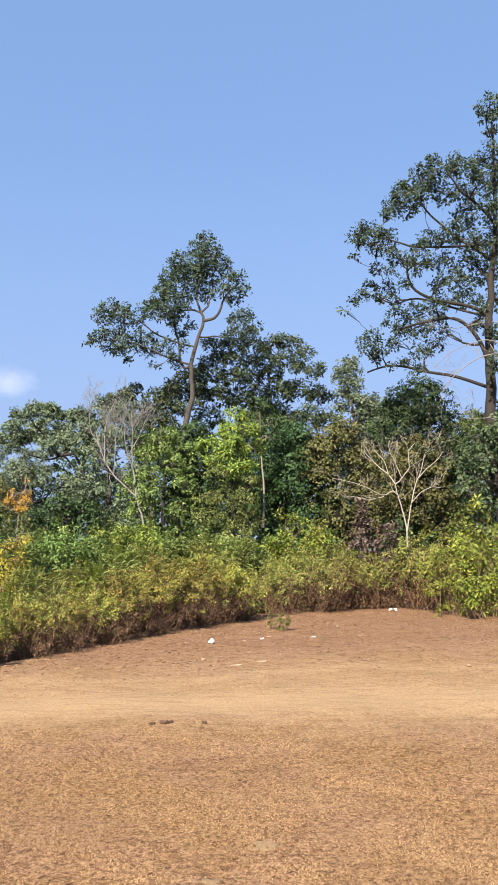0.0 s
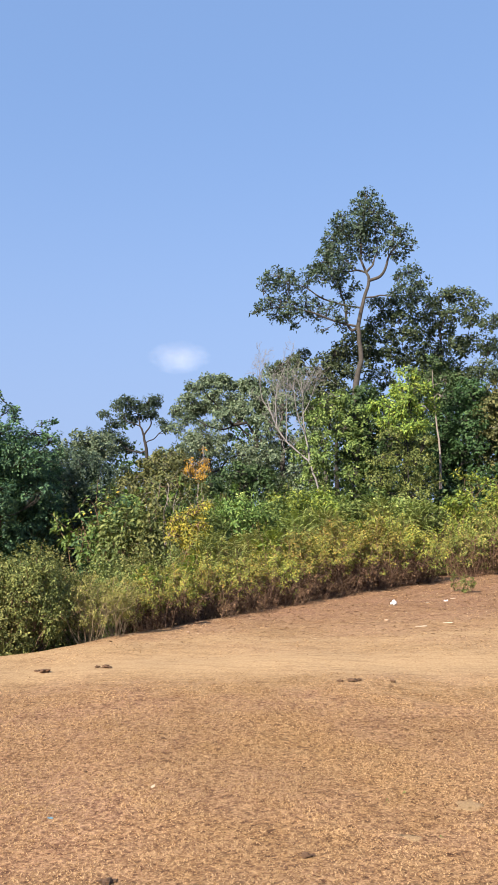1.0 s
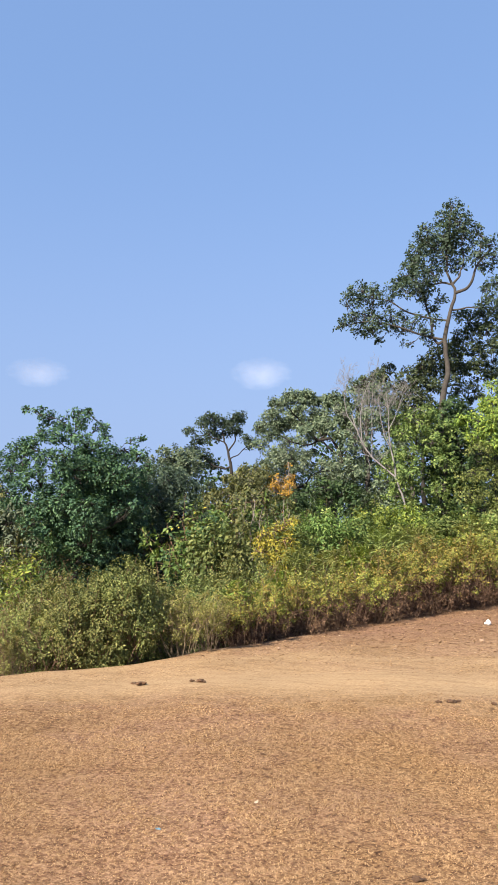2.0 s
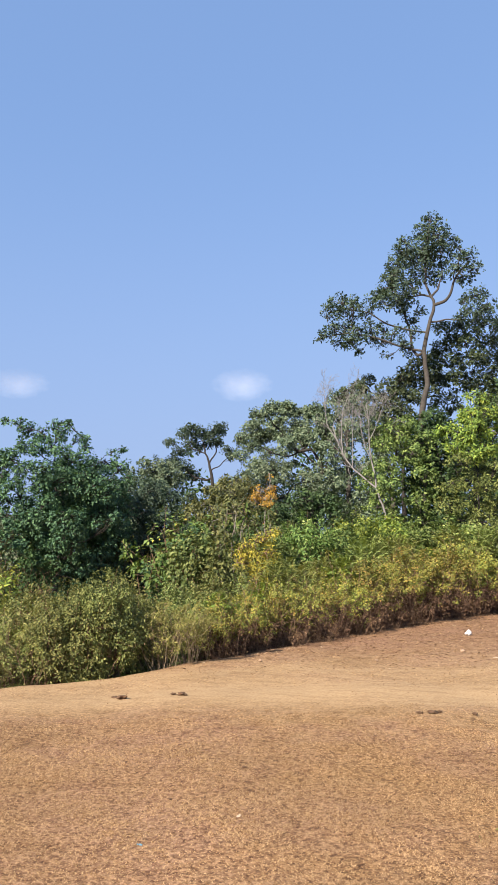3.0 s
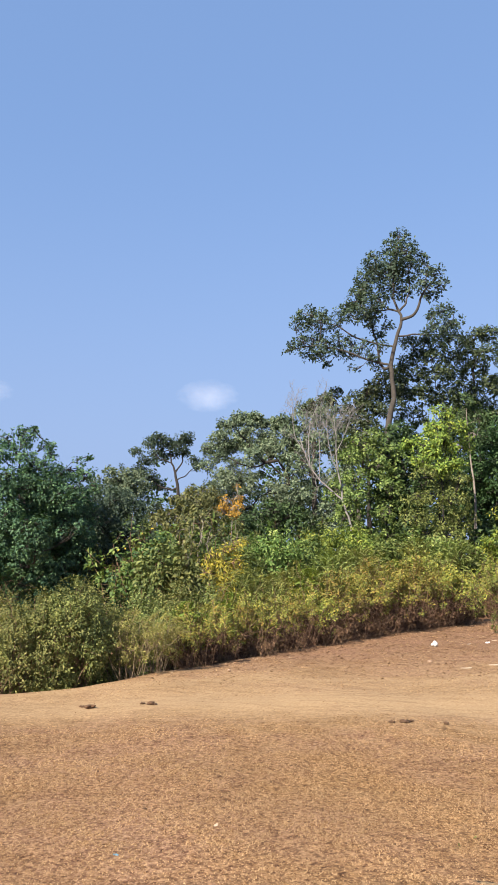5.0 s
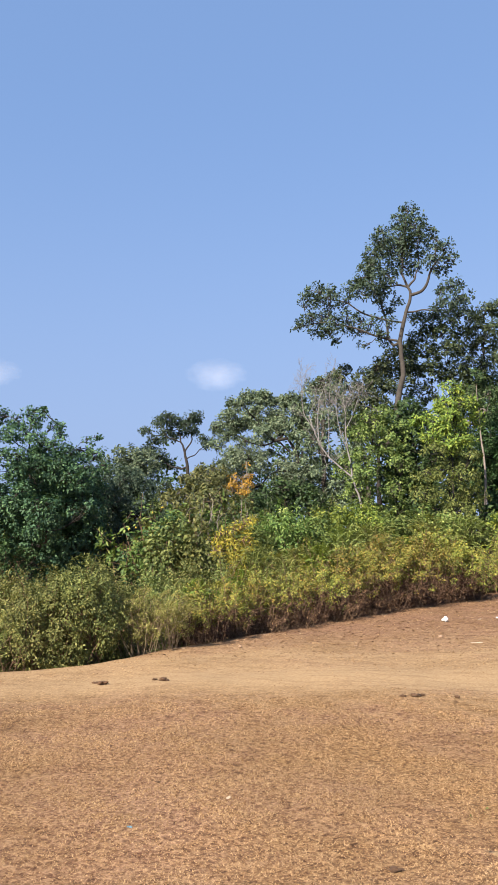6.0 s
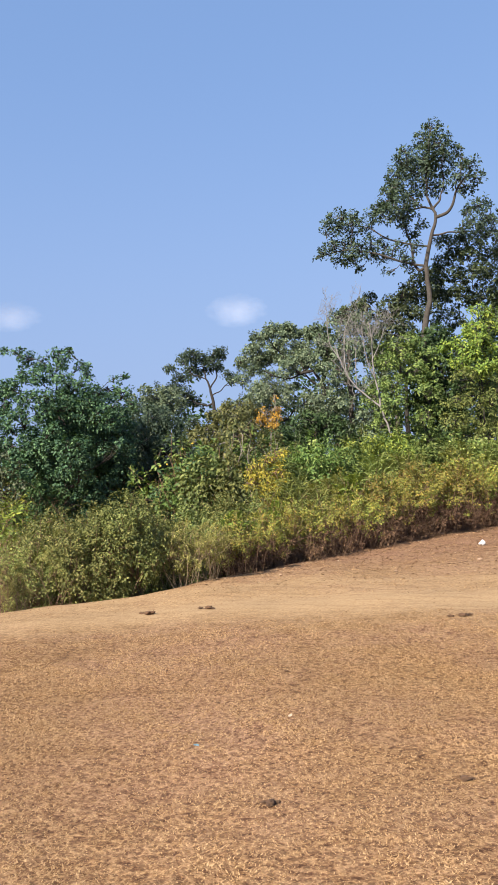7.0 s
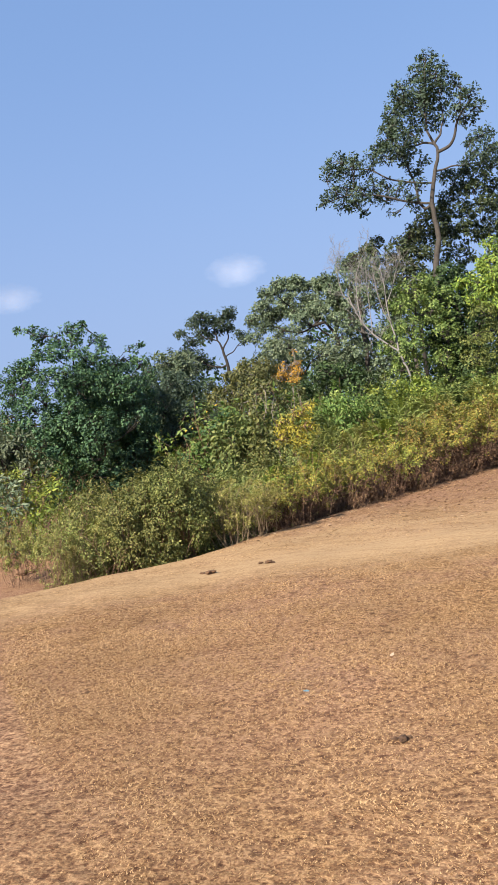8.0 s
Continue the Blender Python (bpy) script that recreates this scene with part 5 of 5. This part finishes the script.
for k in (0, 1):
    scatter(mound_bush("shrub", "rounded dull green shrub with small leaves", 1.9, 1.7, LEAF_BUSH, 21 + k, 60, 11000, (0.05, 0.028), T), ROUND_SPOTS[k::2])
    scatter(mound_bush("shrub", "dull olive green bush in the thicket", 2.2, 1.9, LEAF_BUSH, 31 + k, 40, 6800, (0.075, 0.038), T), LOW_SPOTS[k::2])
    scatter(mound_bush("shrub", "leafy mid green shrub in the thicket", 2.9, 2.2, LEAF_LEAFY, 41 + k, 30, 3800, (0.13, 0.066), T), LEAFY_SPOTS[k::2])
    scatter(mound_bush("shrub", "dull olive green shrub in the thicket", 2.7, 2.2, LEAF_DULL, 61 + k, 30, 3000, (0.15, 0.075), T), DULL_SPOTS[k::2])
scatter(mound_bush("shrub", "fresh yellow-green shrub in the thicket", 2.8, 2.0, LEAF_FRESH, 71, 30, 3600, (0.115, 0.06), T), FRESH_SPOTS)
halves("shrub", "olive yellow shrub with bare dry stems", 1.7, 1.3, LEAF_OLIVE, 22, 6000, (0.045, 0.024), 26, 0.3, OLIVE_SPOTS, dry=900, r=0.007)
halves("shrub", "pale yellow-olive shrub on pale dry stems", 1.25, 1.4, LEAF_PALE, 23, 9000, (0.042, 0.022), 44, 0.36, PALE_SPOTS, stem_mat=DRY_STEM, r=0.006, upright=0.2)
halves("shrub", "low yellow-green shrub with brown bare lower stems", 1.35, 1.35, LEAF_HEDGE, 24, 5200, (0.05, 0.029), 34, 0.4, HEDGE_LOW_SPOTS, dry=2600, r=0.007, upright=0.35)
halves("shrub", "yellowing shrub with brown bare lower stems", 1.8, 1.7, LEAF_HEDGE, 25, 6400, (0.065, 0.038), 40, 0.46, HEDGE_SPOTS, dry=3600, r=0.009, upright=0.35)
halves("shrub", "yellow-green shrub with dense brown lower stems", 1.85, 1.8, LEAF_HEDGE_DULL, 26, 5200, (0.072, 0.04), 40, 0.46, HEDGE_FAR_SPOTS, dry=3600, r=0.010, upright=0.35)
brush = shrub("dry_brush", "leafless brown brush at the thicket's foot", 0.7, 1.1, LEAF_DRY, 33, 900, (0.05, 0.026), 30, 0.1, T, 0.35, 0.006, dry=900)
scatter(brush, BRUSH_SPOTS)
for k in (0, 1, 2):
    scatter(fern_bush("shrub", "feathery dull green shrub in the thicket", 2.5, 2.1, LEAF_FERN, 51 + k, 260, 0.5, (0.08, 0.03), T), FERN_SPOTS[k::3])
scatter(fern_bush("shrub", "bright green feathery bush in the thicket", 1.2, 1.1, LEAF_FRESH, 55, 130, 0.3, (0.07, 0.024), T), SMALL_FERN_SPOTS)
W = "thicket at the wood's foot"
for k, (mat, places) in enumerate([
    (LEAF_MID, [(-3.5, 29.0, 0, 1.1), (-9.0, 30.0, 200, 1.1), (1.2, 31.0, 140, 1.1), (-4.8, 26.0, 70, 1.0), (8.8, 31.0, 20, 1.25), (-13.4, 32.0, 30, 1.2), (-20.5, 30.0, 230, 1.2)]),
    (LEAF_FERN, [(-6.0, 29.5, 100, 1.15), (-1.0, 29.5, 30, 1.05), (-11.8, 28.0, 250, 1.1), (-7.5, 26.5, 170, 1.0), (-16.5, 33.0, 130, 1.2), (-23.0, 26.0, 330, 1.2)]),
]):
    scatter(shrub("shrub", "tall green shrub at the wood's foot", 2.9, 2.8, mat, 25 + 40 * k, 3400, (0.125, 0.068), 20, 0.1, W), places)
dark = shrub("shrub", "dark shaded undergrowth bush at the wood's foot", 3.0, 3.0, LEAF_DARK, 26, 3000, (0.165, 0.095), 20, 0.05, "undergrowth of the wood")
scatter(dark, [(3.2, 33.5, 0, 1.15), (5.8, 33.0, 90, 1.2), (0.6, 33.8, 180, 1.1), (8.2, 33.4, 270, 1.2), (10.6, 34.5, 45, 1.3), (-3.0, 33.6, 135, 1.1), (-6.5, 33.0, 220, 1.1), (-10.5, 33.5, 300, 1.15), (-15.5, 29.0, 10, 1.0), (-16.4, 25.0, 70, 0.75),
               (-18.0, 28.0, 100, 1.1), (-10.4, 24.6, 120, 0.95), (-9.2, 27.4, 40, 1.0), (2.0, 35.0, 250, 1.4), (12.6, 31.0, 60, 1.2), (-24.0, 33.0, 60, 1.3)])
lime = shrub("shrub", "bright lime green broad-leaved shrub", 3.0, 2.3, LEAF_LIME, 27, 4000, (0.13, 0.055), 18, 0.05, "bright shrubs by the field's corner")
scatter(lime, [(7.2, 23.6, 0, 1.0), (8.6, 23.4, 90, 1.15), (6.7, 25.2, 200, 0.95), (7.9, 25.2, 290, 1.25), (9.4, 25.0, 30, 1.3), (1.95, 29.2, 150, 1.25), (2.5, 30.2, 250, 1.3), (0.78, 27.0, 80, 0.75)])
withered = shrub("shrub", "withered purple-brown bush below the bare tree", 3.3, 2.3, LEAF_PURPLE, 28, 2600, (0.15, 0.085), 16, 0.1)
scatter(withered, [(4.75, 30.3, 0, 1.2)])
tree("yellow_plant", "yellow long-leaved plant in the thicket", foot(-6.3, 20.0), [(0, 0, 0.8), (0.05, 0, 1.6), (0, 0, 2.2)], 0.03,
     [(-0.2, 0, 2.1, 0.24), (0.2, 0, 2.25, 0.22), (0.0, 0.1, 1.85, 0.28), (0.35, -0.1, 1.9, 0.24), (-0.38, 0, 1.7, 0.26), (0.15, 0, 1.5, 0.28), (0.42, 0.1, 2.45, 0.16), (-0.1, 0, 1.2, 0.3), (-0.45, 0.1, 2.0, 0.16)],
     LEAF_YELLOW, STEM, 29, 1.3, (0.12, 0.036), "bush", droop=0.9)
tree("orange_tree", "lanky young tree with orange dying leaves", foot(-7.85, 26.05), [(0, 0, 1.5), (0.05, 0, 3.0), (0.1, 0, 4.0)], 0.03,
     [(-0.15, 0, 4.05, 0.25), (0.2, 0, 4.15, 0.22), (0.05, 0.1, 3.8, 0.28), (0.3, -0.1, 3.75, 0.2), (-0.35, 0, 3.8, 0.2), (0.1, 0, 3.5, 0.2), (0.25, 0, 4.5, 0.13)],
     LEAF_ORANGE, BARK_GREY, 30, 0.9, (0.085, 0.045), "bush", droop=0.3)
lanky = shrub("shrub", "lanky thin-stemmed shrub with dull olive leaves", 4.2, 2.0, LEAF_BROWN, 37, 1500, (0.15, 0.085), 12, 0.72, r=0.022, stem_mat=BARK_GREY)
scatter(lanky, [(-8.47, 24.8, 0, 1.0), (-7.7, 25.2, 130, 0.9)])
broad = shrub("shrub", "large-leaved green shrub with a few dead leaves", 3.5, 2.8, LEAF_LEAFY, 31, 1500, (0.21, 0.11), 14, 0.15, r=0.018)
rng = np.random.default_rng(88)
at = np.array([0.5, -1.0, 2.6]) + rng.normal(0, 0.32, (4, 3)) * [1.6, 0.3, 0.8]
v, f = leaf_arrays(at, rng.normal(0, 1, at.shape) - [0, 0, 0.6], 0.12, 0.08, rng, np.repeat([[-0.3, -1.0, 0.2]], 4, 0), 0.3)
child("dead_foliage", mesh_of("dead_foliage", v, f), LEAF_ORANGE, broad, "dead orange leaves", "stuff")
scatter(broad, [(-10.9, 24.8, 0, 1.0), (-9.0, 26.0, 100, 1.05)])
droopy = shrub("shrub", "pale grey-green shrub with drooping leaves", 2.6, 1.9, LEAF_GREY, 35, 900, (0.22, 0.075), 14, 0.1, W, r=0.014)
scatter(droopy, [(-13.0, 16.4, 0, 0.8), (-14.2, 17.4, 120, 0.9)])
fresh = shrub("shrub", "bright green leafy bush below the creeper tree", 2.4, 2.0, LEAF_FRESH, 36, 1800, (0.15, 0.06), 16, 0.05, W)
scatter(fresh, [(-12.2, 16.6, 0, 0.95), (-15.0, 20.0, 200, 1.0)])

# ---- small things on the open ground ----
def lump(name, label, category, x, y, size, mat, seed, flat=0.6, rough=0.35, group=""):
    """A rough lump resting on the ground."""
    bm = bmesh.new()
    bmesh.ops.create_icosphere(bm, subdivisions=3, radius=0.5)
    for v in bm.verts:
        n = noise.noise(v.co * 3.1 + Vector((seed * 7.3, 0, 0))) + 0.5 * noise.noise(v.co * 8 + Vector((0, seed * 3.1, 0)))
        v.co *= 1 + rough * n
        v.co.z *= flat
    lo = min(v.co.z for v in bm.verts)
    for v in bm.verts:
        v.co.z -= lo + 0.06
    me = bpy.data.meshes.new(name)
    bm.to_mesh(me)
    bm.free()
    me.materials.append(mat)
    me.polygons.foreach_set("use_smooth", np.ones(len(me.polygons), bool))
    ob = tagged(new(name, me), label, category, group)
    gx, gy, gz = foot(x, y)
    ob.matrix_basis = Matrix.LocRotScale((gx, gy, gz), Euler((0, 0, seed * 1.7)), (size, size * 0.8, size))
    return ob


for i, (x, y, s) in enumerate([(-1.51, 3.49, 0.048), (-1.545, 3.5, 0.028), (-1.48, 3.515, 0.022), (-0.69, 3.93, 0.05), (-0.66, 3.95, 0.025), (-2.01, 5.68, 0.035), (-2.28, 4.94, 0.03), (-3.56, 4.25, 0.03), (-3.71, 8.59, 0.10), (-3.83, 8.62, 0.06), (-4.37, 8.37, 0.11), (-4.5, 8.45, 0.07), (-0.84, 7.95, 0.08), (-0.77, 8.0, 0.05), (-0.95, 7.9, 0.06), (-0.45, 8.05, 0.06)]):
    lump("dung_clod", "dark dry dung clod on the field", "dung", x, y, s, DUNG, i + 1, 0.36, 0.95, "clods on the field")
for i, (x, y, s) in enumerate([(-0.77, 13.38, 0.09), (3.48, 12.59, 0.09), (-3.67, 11.59, 0.06), (1.9, 12.0, 0.05), (-2.0, 12.2, 0.05)]):
    lump("stone", "small earthy stone on the field", "stone", x, y, s, STONE, i + 31, 0.6, 0.25, "stones on the field")


for i, (x, y, w) in enumerate([(-11.8, 15.1, 0.2), (-12.0, 15.2, 0.14), (-11.7, 15.3, 0.12)]):
    lump("earth_clod", "dark reddish clod of earth on lower ground", "clod", x, y, w, DUNG, i + 81, 0.7, 0.9, "clods on lower ground")


def scrap(name, label, category, x, y, w, d, h, mat, seed, turn=0.0, group=""):
    """A crumpled thin sheet lying on the ground."""
    bm = bmesh.new()
    bmesh.ops.create_grid(bm, x_segments=9, y_segments=9, size=0.5)
    for v in bm.verts:
        q = v.co * 2.6 + Vector((seed * 5.7, 0, 0))
        v.co = Vector((v.co.x * w * (1 + 0.5 * noise.noise(q)), v.co.y * d * (1 + 0.5 * noise.noise(q + Vector((0, 9, 0)))), h * (0.5 + 1.1 * noise.noise(q * 1.3))))
    lo = min(v.co.z for v in bm.verts)
    for v in bm.verts:
        v.co.z -= lo + 0.004
    bmesh.ops.solidify(bm, geom=bm.faces[:], thickness=0.003)
    me = bpy.data.meshes.new(name)
    bm.to_mesh(me)
    bm.free()
    me.materials.append(mat)
    ob = tagged(new(name, me), label, category, group)
    ob.matrix_basis = Matrix.LocRotScale(foot(x, y), Euler((0, 0, radians(turn))), None)
    return ob


lump("plastic_bag", "crumpled white plastic bag on the ground", "litter", -0.76, 16.05, 0.11, PLASTIC, 52, 0.85, 0.9)
scrap("plastic_scrap", "torn white plastic scrap beside the thicket", "litter", 4.99, 27.3, 0.26, 0.16, 0.08, PLASTIC, 2)
scrap("plastic_scrap", "white plastic scrap on the ground", "litter", 0.28, 17.4, 0.08, 0.05, 0.03, PLASTIC, 3)
scrap("plastic_scrap", "white plastic scrap on the ground", "litter", 1.43, 17.5, 0.08, 0.06, 0.04, PLASTIC, 4)
scrap("blue_scrap", "small faded blue plastic scrap on dry grass", "litter", -2.12, 4.15, 0.026, 0.014, 0.008, BLUE, 5)


def chip(x, y, length, width, turn, seed):
    """A split strip of pale wood lying flat."""
    bm = bmesh.new()
    bmesh.ops.create_cube(bm, size=1)
    bmesh.ops.subdivide_edges(bm, edges=bm.edges[:], cuts=3, use_grid_fill=True)
    for v in bm.verts:
        taper = 1 - 0.5 * abs(v.co.x)
        v.co = Vector((v.co.x * length, v.co.y * width * taper + 0.05 * width * noise.noise(v.co * 5 + Vector((seed, 0, 0))), v.co.z * 0.012 + 0.006 + 0.01 * v.co.x))
    me = bpy.data.meshes.new("wood_chip")
    bm.to_mesh(me)
    bm.free()
    me.materials.append(CHIP)
    ob = tagged(new("wood_chip", me), "pale split wood strip on the ground", "wood chip", "chips on the field")
    ob.matrix_basis = Matrix.LocRotScale(foot(x, y), Euler((0, 0, radians(turn))), None)


for i, (x, y, l, w, turn) in enumerate([(-0.21, 12.79, 0.18, 0.022, 8), (0.22, 13.16, 0.15, 0.022, -14), (0.45, 18.0, 0.12, 0.025, 5), (-0.1, 16.6, 0.08, 0.03, 40), (2.6, 18.4, 0.15, 0.03, 25), (2.3, 20.6, 0.11, 0.06, 60), (-1.72, 4.66, 0.024, 0.009, 10)]):
    chip(x, y, l, w, turn, i)

sprig = shrub("sprig", "small green leafy sprig growing on the bare ground", 0.55, 0.6, LEAF_MID, 61, 900, (0.06, 0.032), 11, 0.05, r=0.006)
scatter(sprig, [(0.78, 19.4, 0, 1.0)])
sprig2 = shrub("sprig", "tiny green weed tuft in the dry grass", 0.06, 0.16, LEAF_MID, 62, 60, (0.02, 0.007), 6, 0.0, r=0.001)
scatter(sprig2, [(-0.25, 4.72, 0, 1.0), (-0.05, 4.35, 80, 0.8), (-0.33, 4.9, 150, 0.9), (0.16, 4.35, 200, 0.6)])

for i, (x, y, w) in enumerate([(0.09, 4.77, 0.2), (-0.21, 4.27, 0.18)]):
    lump("soil_mound", "low mound of loose sandy soil in the grass", "soil mound", x, y, w, BARE_SOIL, i + 71, 0.07, 0.6, "soil mounds on the field")

# ---- clouds, far off ----
def cloud_material():
    m, t, b = material("cloud_vapour")
    c = t.nodes.new("ShaderNodeTexCoord")
    g = t.nodes.new("ShaderNodeTexGradient")
    g.gradient_type = "SPHERICAL"
    n = node(t, "TexNoise", Scale=2.2, Detail=5.0, Roughness=0.55)
    t.links.new(c.outputs["Object"], n.inputs["Vector"])
    add = mix(t, 0.35, c.outputs["Object"], n.outputs["Color"], "LINEAR_LIGHT")
    t.links.new(add, g.inputs["Vector"])
    b.inputs["Base Color"].default_value = (0.62, 0.66, 0.74, 1)
    b.inputs["Roughness"].default_value = 1.0
    b.inputs["Specular IOR Level"].default_value = 0.0
    t.links.new(ramp(t, g.outputs["Fac"], [(0.0, (0, 0, 0)), (0.9, (0.22, 0.22, 0.22))]), b.inputs["Alpha"])
    return m


CLOUD = cloud_material()
for (x, y, z, w, h) in [(-462, 1427, 346, 62, 34), (-850, 1236, 340, 60, 30)]:
    bm = bmesh.new()
    bmesh.ops.create_grid(bm, x_segments=24, y_segments=24, size=1.0)
    for v in bm.verts:
        v.co.z = 0.25 * (1 - v.co.x ** 2) * (1 - v.co.y ** 2)
    me = bpy.data.meshes.new("cloud")
    bm.to_mesh(me)
    bm.free()
    me.materials.append(CLOUD)
    ob = tagged(new("cloud", me), "small soft white cloud low in the blue sky", "cloud", kind="structure")
    ob.visible_shadow = False
    ob.matrix_basis = look((x, y, z), (2 * x, 2 * y, z)) @ pose(0, 0, 0, 0, 180, 0) @ Matrix.Diagonal((w, h, 20, 1))
